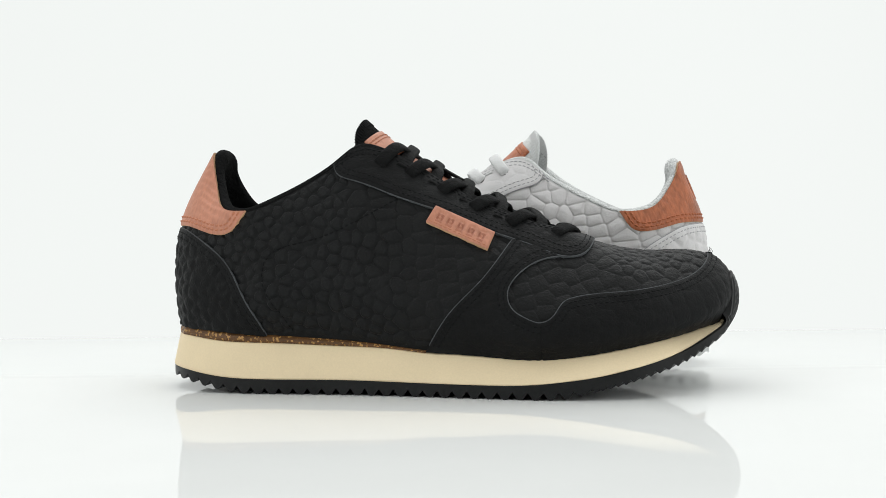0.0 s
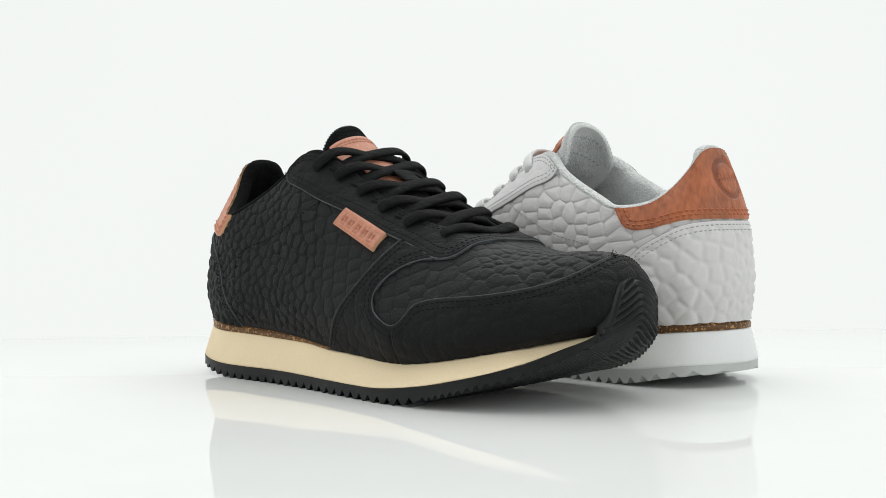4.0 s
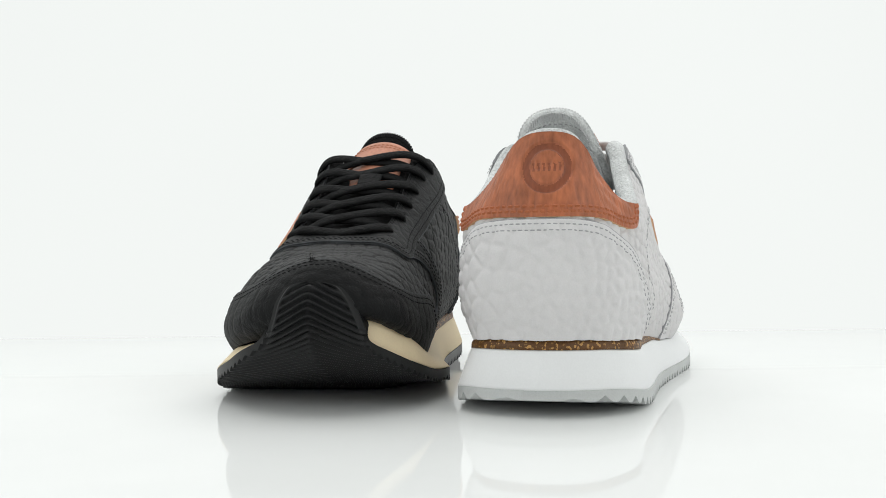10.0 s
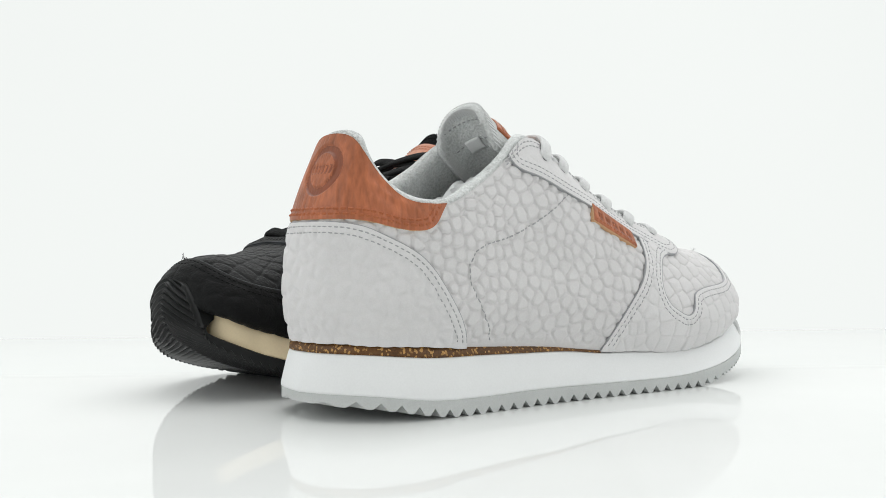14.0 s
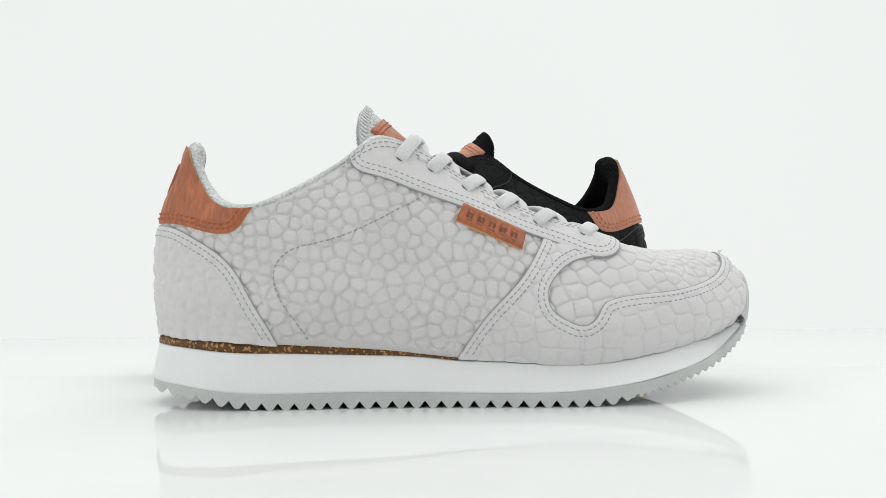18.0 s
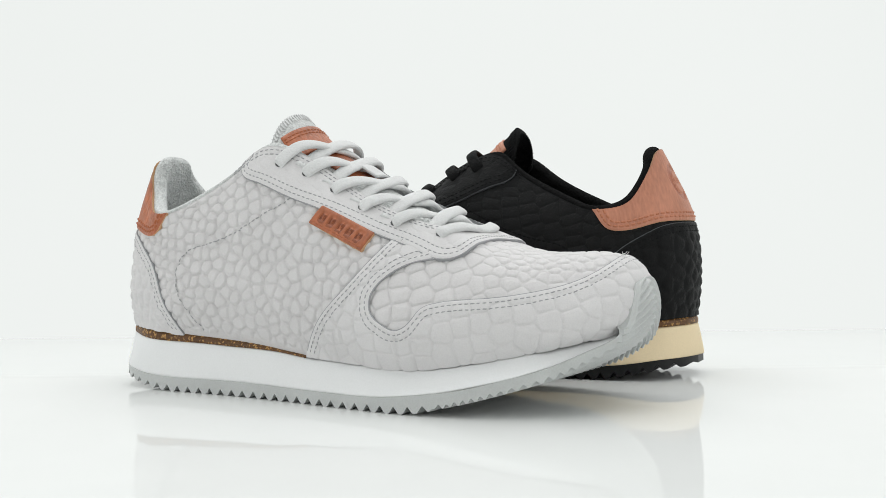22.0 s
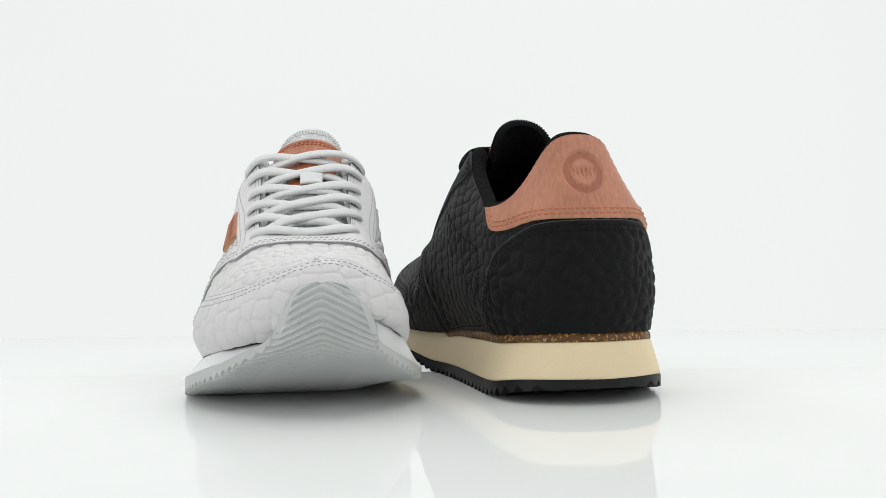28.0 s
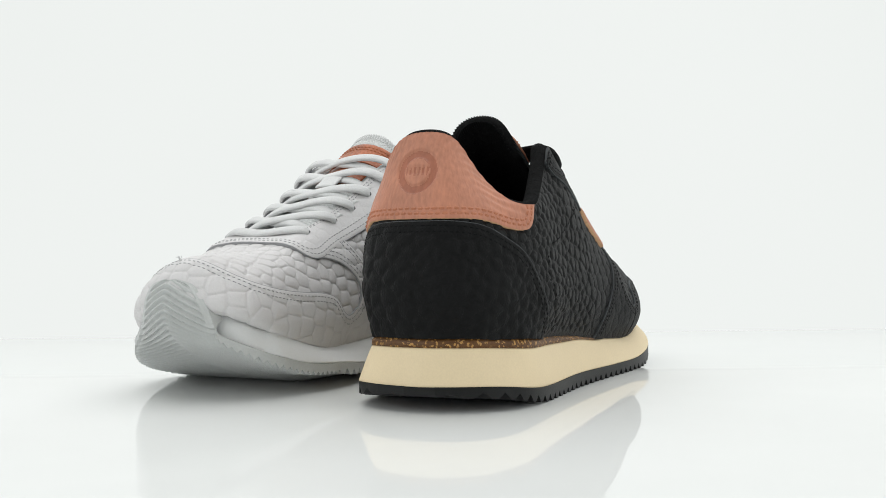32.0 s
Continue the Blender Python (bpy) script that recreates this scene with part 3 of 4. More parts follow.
def outsole(shoe, mats):
    """The rubber sole: rows of teeth across the flat bottom, chevron ribs under the toe, turned up as a guard over its tip."""
    pitch, deep, rib_pitch = 6.7, 3.1, 3.0
    a, b = plan(PLAN_OUTER, 700), plan(PLAN_INNER, 700)
    xs = np.r_[-7.9, -7.6, -7.2, -6.9, np.arange(-6.5, 213, pitch / 10)]
    rear = np.c_[xs, BASE_Z(xs), np.interp(xs, a[:, 0], a[:, 1]), np.interp(xs, b[:, 0], b[:, 1]), 0 * xs]
    turn_up = np.concatenate([rear[-13::6], np.array(TOE_TURN, float)])
    k = chords(turn_up[:, :2])
    front = spline(k, turn_up, np.arange(k[2] + 0.4, k[-1], 0.4))
    line = np.concatenate([rear, front])
    run = chords(line[:, :2])
    tan = np.gradient(line[:, :2], run, axis=0)
    tan /= np.linalg.norm(tan, axis=1, keepdims=True)
    inward = np.stack([-tan[:, 1], tan[:, 0]], 1)
    x0, z0 = line[:, 0], line[:, 1]
    toe = smoothstep((x0 - 184) / 18)
    up = smoothstep((run - run[len(rear) - 1] - 30) / 20)
    behind = MID_Z(x0) - z0
    fore = np.interp(z0, [8, 15, 22, 26, 29, 32, 36, 54], [5.9, 5.3, 4.9, 4.4, 4.4, 7.2, 7.4, 5.6])
    thick = np.where(x0 < 190, behind, behind + (fore - behind) * smoothstep((x0 - 190) / 22))
    # the band's height runs upright along the sides and backwards over the tip
    over = smoothstep((z0 - 26) / 7)[:, None] * (x0 > 200)[:, None]
    rise = np.array([[0.0, 1.0]]) * (1 - over) + inward * over
    rise /= np.linalg.norm(rise, axis=1, keepdims=True)
    end = run[-1]
    cols = 150
    s = np.linspace(-1, 1, cols + 1)
    verts, m = [], cols + 7
    for i in range(len(line)):
        x, z, lat, med, bend = line[i]
        mid, w = (lat + med) / 2, (med - lat) / 2
        y = mid + s * (w - 0.5)
        t = np.abs(((x + 6.5) / pitch) % 1 - 0.5) * 2
        tooth = np.clip(t * 1.4 - 0.4, 0, 1) * deep * smoothstep((x + 12) / 10) * min(max((MID_Z(x)[0] - z) / 6, 0.3), 1) * (1 - toe[i])
        slope = 0.58 - 0.10 * (1 - up[i])
        phase = (end - run[i] - slope * np.sqrt((y - 4.0) ** 2 + 1.5)) / rib_pitch % 1
        rib = np.clip(np.abs(phase - 0.42) * 2.6 - 0.25, 0, 1) ** 0.8 * (1 - float(smoothstep((z - 31) / 4)) * smoothstep(((np.abs(s) - 1) * w + 2.4) / 1.4))
        carve = tooth + toe[i] * (1.75 - 0.5 * up[i]) * rib + 0.5 * up[i] * smoothstep((np.abs(s) - 0.93) / 0.07)
        px, pz = x - bend * (y - 5) ** 2, z + ball_lift(x, y)
        low = np.stack([px + inward[i, 0] * carve, y, pz + inward[i, 1] * carve], 1)
        edges = []
        for e, yo in ((0, lat - 0.7), (cols, med + 0.7)):
            xe = x - bend * (yo - 5) ** 2
            raised = float(ball_lift(x, yo))
            c0, c1 = raised + min(carve[e], thick[i] - 0.8), 0.7 * raised + thick[i]
            edges.append([(xe + rise[i, 0] * c0, yo, z + rise[i, 1] * c0), (xe + rise[i, 0] * (c1 - 0.4), yo, z + rise[i, 1] * (c1 - 0.4)),
                          (xe + rise[i, 0] * (c1 + 0.2), yo + (1.4 if e == 0 else -1.4), z + rise[i, 1] * (c1 + 0.2))])
        verts += edges[0][::-1] + [tuple(p) for p in low] + edges[1]
    verts = np.array(verts)

    def grid(first, last, caps):
        n = last - first
        faces = [[i * m + c, i * m + (c + 1) % m, (i + 1) * m + (c + 1) % m, (i + 1) * m + c] for i in range(n - 1) for c in range(m)]
        faces += [[0 * m + c for c in range(m)][::-1]] if caps[0] else []
        faces += [[(n - 1) * m + c for c in range(m)]] if caps[1] else []
        return verts[first * m:last * m], faces

    cut = int(np.argmax((z0 > 31.0) & (x0 > 240)))
    v, f = grid(0, cut + 1, (True, False))
    mesh_object("outsole", v, f, mats["out"], shoe, "ribbed rubber outsole with pointed teeth", smooth=False)
    v, f = grid(cut, len(line), (False, True))
    mesh_object("toe_guard", v, f, mats["out"], shoe, "rubber toe guard with chevron ribs", smooth=False)


# ---- laces, tongue, lining ----
def tube(path, wide, thick, sides=10, up=None, twist=0.0):
    """A flat cord along a path; up gives the way its flat side faces."""
    path = np.asarray(path, float)
    k = chords(path)
    n = max(14, int(k[-1] / 1.3))
    p = spline(k, path, np.linspace(0, k[-1], n))
    t = np.gradient(p, axis=0)
    t /= np.linalg.norm(t, axis=1, keepdims=True)
    verts, faces = [], []
    ups = np.broadcast_to(np.asarray(up, float), (len(path), 3))
    ups = np.stack([np.interp(np.linspace(0, k[-1], n), k, ups[:, i]) for i in range(3)], 1)
    for i in range(n):
        s = np.cross(t[i], ups[i])
        s /= np.linalg.norm(s) + 1e-9
        w = np.cross(s, t[i])
        c, d = math.cos(twist * (i / n - 0.5)), math.sin(twist * (i / n - 0.5))
        s, w = s * c + w * d, w * c - s * d
        for j in range(sides):
            a = 2 * math.pi * j / sides
            ca, sa = math.cos(a), math.sin(a)
            verts.append(p[i] + s * wide / 2 * math.copysign(abs(ca) ** 0.7, ca) + w * thick / 2 * math.copysign(abs(sa) ** 0.8, sa))
    for i in range(n - 1):
        for j in range(sides):
            k2 = (j + 1) % sides
            faces.append([i * sides + j, i * sides + k2, (i + 1) * sides + k2, (i + 1) * sides + j])
    faces += [list(range(sides))[::-1], [(n - 1) * sides + j for j in range(sides)]]
    return verts, faces


def slab(grid, normals, thick):
    """A closed sheet: a grid of points, thickened along its normals."""
    r, c, _ = grid.shape
    verts = np.concatenate([grid.reshape(-1, 3), (grid - normals * thick).reshape(-1, 3)])
    faces, o = [], r * c
    for i in range(r - 1):
        for j in range(c - 1):
            a, b, d, e = i * c + j, i * c + j + 1, (i + 1) * c + j + 1, (i + 1) * c + j
            faces += [[a, b, d, e], [o + e, o + d, o + b, o + a]]
    loop = [j for j in range(c)] + [i * c + c - 1 for i in range(1, r)] + [(r - 1) * c + j for j in range(c - 2, -1, -1)] + [i * c for i in range(r - 2, 0, -1)]
    for a, b in zip(loop, loop[1:] + loop[:1]):
        faces.append([b, a, o + a, o + b])
    return verts, faces


TONGUE_LINE = [(196, 66), (183, 71.2), (163, 79.8), (147, 87.3), (130, 96.2), (112, 107.5), (100, 116.5), (93, 122.5), (86.5, 128)]


def tongue_point(s, w, lift=0.0):
    """Places on the tongue: s from 0 at the toe end to 1 at its tip, w from -1 to 1 across."""
    line = np.array(TONGUE_LINE, float)
    line[:, 1] += SHAPE["tongue"] * np.linspace(0, 1, len(line)) ** 2
    k = chords(line)
    s, w = np.broadcast_arrays(np.asarray(s, float), np.asarray(w, float))
    at = np.clip(s.ravel(), 0, 1) * k[-1]
    p = spline(k, line, at)
    d = spline(k, line, np.clip(at + 0.5, 0, k[-1])) - spline(k, line, np.clip(at - 0.5, 0, k[-1]))
    d /= np.linalg.norm(d, axis=1, keepdims=True)
    nx, nz = d[:, 1], -d[:, 0]
    w, s = w.ravel(), s.ravel()
    back = smoothstep((s - 0.55) / 0.35)
    swing = np.radians(56 + 18 * back + 16 * smoothstep((s - 0.62) / 0.3)) * w
    wide = (26 - 2.5 * back) * (1 - (1 - SHAPE["tip"]) * smoothstep((s - 0.62) / 0.3))
    rad = wide + lift
    yc = 1.5 + 3.0 * s
    drop = wide - rad * np.cos(swing)
    y = yc + rad * np.sin(swing) * np.where(w < 0, 1 + 0.24 * back * (1 - smoothstep((s - 0.85) / 0.15)), 1.0)
    out = np.stack([p[:, 0] - nx * drop, y, p[:, 1] - nz * drop], 1)
    nrm = np.stack([nx * np.cos(swing), np.sin(swing), nz * np.cos(swing)], 1)
    return out, nrm


def tongue_sheet(s0, s1, w0, w1, lift, thick, ns=40, nw=25, tip=False):
    s, w = np.meshgrid(np.linspace(s0, s1, ns), np.linspace(w0, w1, nw), indexing="ij")
    if tip:
        s = s - (s - s0) / (s1 - s0) * 0.10 * np.abs(w) ** 3
    p, n = tongue_point(s, w, lift)
    return slab(p.reshape(ns, nw, 3), n.reshape(ns, nw, 3), thick)


def tongue(shoe, mats, rng):
    v, f = tongue_sheet(0, 1, -1, 1, 0, 3.2, 90, 41, True)
    ob = mesh_object("tongue", v, f, mats["lining"], shoe, "padded cloth tongue standing up from the opening")
    v, f = tongue_sheet(0.80, 0.925, -0.66, 0.66, 0.9, 1.2, 14, 25)
    mesh_object("tongue_patch", v, f, mats["copper"], ob, "copper leather patch near the tongue's tip")
    for s0 in (0.905, 0.89):
        w = np.linspace(-0.64, 0.64, 60)
        p, n = tongue_point(np.full(60, s0), w, 1.0)
        v, f = stitches([(p, n)], lambda x, y, z: True, 2.3, 2.0, 0.4, 0.36, rng)
        tagged(mesh_object("stitching", v, f, mats["tabthread"], ob, "thread along the tongue patch", False), kind="stuff")
    v, f = tongue_sheet(0.585, 0.775, -0.46, 0.46, 0.8, 1.2, 14, 15)
    mesh_object("tongue_patch", v, f, mats["copper"], ob, "small copper leather patch under the laces")
    v, f = tongue_sheet(0.55, 0.635, -0.19, 0.19, 4.4, 1.2, 8, 9)
    mesh_object("lace_loop", v, f, mats["lace"], ob, "cloth loop that holds the laces")
    # whipped edge
    sv, sf = [], []
    ss = np.linspace(0.70, 1.0, 34)
    track = [(s, -1.0) for s in ss[:-4]] + [(1 - 0.0, w) for w in np.linspace(-0.95, 0.95, 36)] + [(s, 1.0) for s in ss[:-4][::-1]]
    for s, w in track:
        s2 = s - (0.10 * abs(w) ** 3 * s)
        p, n = tongue_point(np.array([s2]), np.array([w]))
        q, _ = tongue_point(np.array([s2 - (0.03 if abs(w) < 0.98 else 0.0)]), np.array([w * (1 if abs(w) < 0.98 else 0.86)]))
        d = q[0] - p[0]
        side = np.cross(d, n[0])
        side = side / (np.linalg.norm(side) + 1e-9) * 0.36
        for face in ((0.0, 0.45), (-3.2, -3.65)):
            o = len(sv)
            for a in (-0.04, 1):
                for e in (-1, 1):
                    for h in face:
                        sv.append(p[0] + d * a + side * e + n[0] * h)
            sf += [[o + i for i in t] for t in ((0, 1, 3, 2), (4, 6, 7, 5), (0, 4, 5, 1), (2, 3, 7, 6), (1, 5, 7, 3), (0, 2, 6, 4))]
    edge = mesh_object("edge_stitching", sv, sf, mats["thread"] if mats is M["black"] else mats["lace"], ob, "whipped thread along the tongue's edge", smooth=False)
    edge["kind"] = "stuff"
    for s0 in (0.86, 0.945):
        w = np.linspace(-0.8, 0.8, 60)
        p, n = tongue_point(np.full(60, s0), w, -3.3)
        v, f = stitches([(p, -n)], lambda x, y, z: True, 2.6, 1.9, 0.35, 0.3, rng)
        tagged(mesh_object("stitching", v, f, mats["thread"], ob, "row of stitches across the tongue's back", False), kind="stuff")
    if mats is M["grey"]:
        v, f = tongue_sheet(0.82, 0.875, 0.16, 0.50, -3.6, 0.5, 6, 8)
        mesh_object("size_tag", v, f, M["tag"], ob, "white woven size tag sewn inside the tongue")
    return ob


def eyelet_places(side):
    """Six lace holes on one side of the throat, toe end first: hole, outward way, and the throat's edge beside it."""
    out, r = [], NV - 1 - 18
    for x in (179.5, 158.5, 142, 127, 112.5, 99):
        d = np.where((PY[r] * side > 0) & (PZ[-1] > 70), np.abs(PX[r] - x), 1e9)
        c = int(np.argmin(d))
        d = np.where((PY[-1] * side > 0) & (PZ[-1] > 70), np.abs(PX[-1] - x - 4.5), 1e9)
        k = int(np.argmin(d))
        out.append((SURF[r, c] + NORM[r, c] * 1.55, NORM[r, c], SURF[-1, k] + NORM[-1, k] * 1.6))
    return out


def laces(shoe, mats, rng):
    left, right = eyelet_places(-1), eyelet_places(1)
    up = np.array([0.5, 0, 0.866])
    ridge, _ = tongue_point(np.linspace(0, 1, 160), np.zeros(160))
    for holes in (left, right):
        for p, n, e in holes:
            s = np.cross(n, e - p)
            s /= np.linalg.norm(s)
            t = np.cross(n, s)
            ring = [p + n * 0.12 + (s * math.cos(a) + t * math.sin(a)) * 2.1 for a in np.linspace(0, 2 * math.pi, 13)[:-1]]
            # no opening is cut: a flat disc coloured as dark as the hole's inside
            mesh_object("eyelet", ring + [p + n * 0.08], [[i, (i + 1) % 12, 12] for i in range(12)], mats["hole"], shoe, "flat dark disc that stands for the shade in a lace hole")
    for i in range(6):
        for a, b, sign in ((left, right, -1), (right, left, 1)):
            if i == 0 and sign > 0:
                continue
            p, n, e = a[i]
            q, m, g = b[max(i - 1, 0)]
            if i:
                g = g * 0.5 + b[i][2] * 0.5
            across = (g - e) / np.linalg.norm(g - e)
            jig = rng.normal(0, 0.25, 3)
            # the crown of the band lies on the tongue, or on the band that it crosses
            crest = (e + g) / 2
            top = ridge[np.argmin(np.abs(ridge[:, 0] - crest[0]))]
            crest = crest + up * (max((top - crest) @ up, -0.6) + (1.5 if sign < 0 else 3.2)) + jig
            if i == 0:
                crest = crest + np.array([2.5, 0, -0.6])
            over = n * 0.7 + up * 0.5
            start = [p - (e - p) * 0.08 - n * 2.3, p + (e - p) * 0.02 + n * 0.3, p * 0.62 + e * 0.38 + n * 1.45, e + over * 1.4]
            if i == 0:
                over = m * 0.7 + up * 0.5
                end = [g + over * 1.4, q * 0.62 + g * 0.38 + m * 1.45, q + (g - q) * 0.02 + m * 0.3, q - (g - q) * 0.08 - m * 2.3]
            else:
                end = [g - across * 7.0 + up * 0.6, g - across * 1.0 - up * 2.2, g + across * 4.0 - up * 4.2]
            tail = [m + up * 0.3, m, m, m] if i == 0 else [up, up, up]
            v, f = tube(start + [crest] + end, 6.1, 2.5, 14, [n, n, n, n + up * 0.3, up + n * 0.3] + tail, rng.normal(0, 0.12))
            mesh_object("lace", v, f, mats["lace"], shoe)


def lining(shoe, mats, rng):
    """The padded collar rolled over the opening's edge, and the inside of the shoe below it."""
    top, n = SURF[-1], NORM[-1]
    along = np.roll(top, -1, 0) - np.roll(top, 1, 0)
    along /= np.linalg.norm(along, axis=1, keepdims=True)
    dv = SURF[-1] - SURF[-6]
    dv /= np.linalg.norm(dv, axis=1, keepdims=True)
    thick = np.interp(top[:, 0], [-10, 40, 75, 95, 108, 125, 200], [7.0, 7.0, 8.0, 8.0, 5.5, 2.6, 2.2])[:, None]
    rings = [SURF[-6] - NORM[-6] * 0.8]
    for a in np.linspace(0, math.pi, 9):
        rings.append(top + n * (thick / 2 * math.cos(a) - thick / 2 + 0.45) + dv * (thick * 0.52 * math.sin(a) - 0.1))
    for i in (10, 24, 45, 70, 95, 112):
        rings.append(SURF[NV - 1 - i] - NORM[NV - 1 - i] * np.maximum(thick, 3.0))
    rings = np.array(rings)[:, ::2]
    m = rings.shape[1]
    verts = rings.reshape(-1, 3)
    faces = [[r * m + i, r * m + (i + 1) % m, (r + 1) * m + (i + 1) % m, (r + 1) * m + i] for r in range(len(rings) - 1) for i in range(m)]
    mesh_object("lining", verts, faces, mats["lining"], shoe, "soft cloth lining rolled over the collar's edge")
    ring = SURF[16][::4] * [0.97, 0.93, 0] + [3, 0, 0]
    z = SOLE_EDGE_Z(ring[:, 0]) + 7
    ring[:, 2] = z
    k = len(ring)
    v = np.concatenate([ring, ring - [0, 0, 4]])
    f = [[i, (i + 1) % k, k + (i + 1) % k, k + i] for i in range(k)] + [list(range(k))]
    mesh_object("insole", v, f, mats["lining"], shoe, "flat cloth insole")


def burnish(ob, mats, where):
    """Gives the faces of a pressed mark their own burnished leather."""
    n = len(ob.data.polygons)
    mid, index = np.zeros(n * 3), np.zeros(n, int)
    ob.data.polygons.foreach_get("center", mid)
    ob.data.polygons.foreach_get("material_index", index)
    x, y, z = mid.reshape(-1, 3).T * 1000
    ob.data.materials.append(mats["pressed"])
    index[where(x, y, z) & (index == 0)] = len(ob.data.materials) - 1
    ob.data.polygons.foreach_set("material_index", index)


# ---- one shoe ----
def sneaker(kind, label):
    mats, rng = M[kind], np.random.default_rng(11 if kind == "black" else 29)
    global SURF, NORM, PX, PY, PZ
    SHAPE["lean"], SHAPE["tongue"], SHAPE["tab"], SHAPE["sway"], SHAPE["tip"] = (1.5, 0.5, 0.0, 2.8, 0.68) if kind == "black" else (-1.9, 2.6, -2.2, -2.8, 0.76)
    SURF, NORM = last()
    PX, PY, PZ = SURF[..., 0], SURF[..., 1], SURF[..., 2]
    shoe = new("sneaker")
    tagged(shoe, label, "shoe", "pair of sneakers")
    front = smoothstep((PX - 165) / 25)
    inner = smoothstep((PY - 2) / 8)
    radius = 5.4 - 0.7 * front + 2.0 * inner * (1 - 0.5 * front) + 0.5 * np.sin(PX / 23) * np.cos(PZ / 17)
    gap, ring, tone = scales(rng, radius, kind)
    seams = [inside_distance(PX, PZ, o) for o in (MUDGUARD, COUNTER, EYESTAY, TAB)]
    rows = np.arange(NV)[:, None]
    if kind == "grey":
        flatter, domed = relief(gap, tone, 0.8, 0.68, 0.50), pebbles(ring, tone, 0.36, 0.80)
    else:
        flatter, domed = relief(gap, tone, 0.9, 0.38, 0.30), pebbles(ring, tone, 0.16, 0.85)
    ranked = np.maximum(inner, smoothstep((PX - (150 if kind == "grey" else 108)) / 12)) * (1 - smoothstep((PX - 202) / 8) * smoothstep((PZ - 50) / 6))
    squares = domed + (flatter - domed) * ranked
    body = squares * smoothstep((rows - 2) / 6) * smoothstep((NV - 4 - rows) / 8)
    body = body * (1 - 0.35 * smoothstep((PX - 175) / 25))
    body = np.where(np.min(seams, axis=0) < -1.6, -0.5, body)
    v, f, _ = panel(np.full(SURF.shape[:2], -1.0), body)
    quarter = mesh_object("quarter", v, f, mats["croc"], shoe, "nubuck body embossed with reptile scales")

    def overlay(name, field, thick, rel, material, rows, colour, label="", keep=lambda x, y, z: True, parent=shoe, edge=1.0, sewn=(2.5, 2.05, 0.28, 0.28)):
        height = thick * (0.8 + 0.2 * smoothstep(-field / edge)) + rel * smoothstep(-field / 6 + 0.1)
        v, f, skirt = panel(field, height)
        ob = mesh_object(name, v, f, material, parent, label)
        ob.data.materials.append(mats["edge"] if material is mats["plain"] else M["cut"])
        ob.data.polygons.foreach_set("material_index", np.r_[np.zeros(skirt, int), np.ones(len(f) - skirt, int)])
        if material is mats["plain"]:
            v, f = cords(contour(field, -0.15, height - 0.35), keep, 0.7, 0.9)
            mesh_object("cut_edge", v, f, mats["edge"], ob, "raw edge of the leather, pale on black, darkened as shade on grey")
        for d in rows:
            v, f = stitches(contour(field, -d, height), keep, *sewn, rng)
            if v:
                tagged(mesh_object("stitching", v, f, colour, ob, "", False), kind="stuff")
        return ob

    soft = 0.46 if kind == "grey" else 0.16
    faint = relief(gap, tone, 0.9 if kind == "grey" else 1.6, soft, 0.6 * soft)
    notch = -0.55 * (1 - smoothstep((np.abs(PX - 173.5) - 0.2) / 0.6)) * (PZ < 33)
    overlay("toe_overlay", seams[0], 1.35, faint + notch, mats["plain"], (1.9, 4.2), mats["thread"], "leather toe and side overlay", lambda x, y, z: z > 22 and not (166 < x < 180 and z > 66))
    overlay("heel_counter", inside_distance(PX, PZ, COUNTER), 1.35, relief(gap, tone, 2.2, 0.62 if kind == "grey" else 0.4, 0.3), mats["plain"], (2.0, 4.4), mats["thread"], "leather heel overlay", lambda x, y, z: z > 28)
    stay = inside_distance(PX, PZ, EYESTAY)
    stay_ob = overlay("eyestay", stay, 1.6, relief(gap, tone, 1.0, 0.10, 0.10), mats["plain"], (2.0, 4.2), mats["thread"], "leather lace panel", lambda x, y, z: z < 112 and x > 70)
    for back in (4, 9):
        rowp, rown = SURF[NV - 1 - back] + NORM[NV - 1 - back] * 1.63, NORM[NV - 1 - back]
        for side in (-1, 1):
            pick = np.where((rowp[:, 0] > 74) & (rowp[:, 2] > 60) & (rowp[:, 1] * side > 0))[0]
            pick = pick[np.argsort(rowp[pick, 0])]
            v, f = stitches([(rowp[pick], rown[pick])], lambda x, y, z: x < 182, 2.7, 2.2, 0.32, 0.28, rng)
            tagged(mesh_object("stitching", v, f, mats["thread"], stay_ob, "", False), kind="stuff")
    tabf = inside_distance(PX, PZ, TAB)
    mid_y, big = (3.6, 0.87) if kind == "black" else (-3.0, 0.98)
    disc = np.where(PX < 15, oval(PY, PZ, mid_y, 97.0, 10.0 * big, 10.6 * big), 50)
    ringf = np.abs(disc + 1.65) - 1.55
    press = -0.95 * (1 - smoothstep((ringf + 0.4) / 0.8))
    for yb in np.linspace(-5.3, 5.3, 6) * big + mid_y:
        bar = np.where(PX < 15, np.maximum(np.abs(PY - yb) - 0.55, np.abs(PZ - 97.5) - 1.7), 50)
        press = press - 0.45 * (1 - smoothstep((bar + 0.3) / 0.6))
    wrinkle = 0.14 * np.sin(PY * 3.1 + 2 * np.sin(PZ / 9) + PX * 2.2) * smoothstep((PX - 4) / 12)
    tab = overlay("heel_tab", tabf, 1.5, press + wrinkle, mats["copper"], (2.0, 4.0), mats["tabthread"], "copper leather heel tab with a pressed ring mark", lambda x, y, z: z < 84.5, sewn=(3.0, 2.9, 0.66, 0.62))
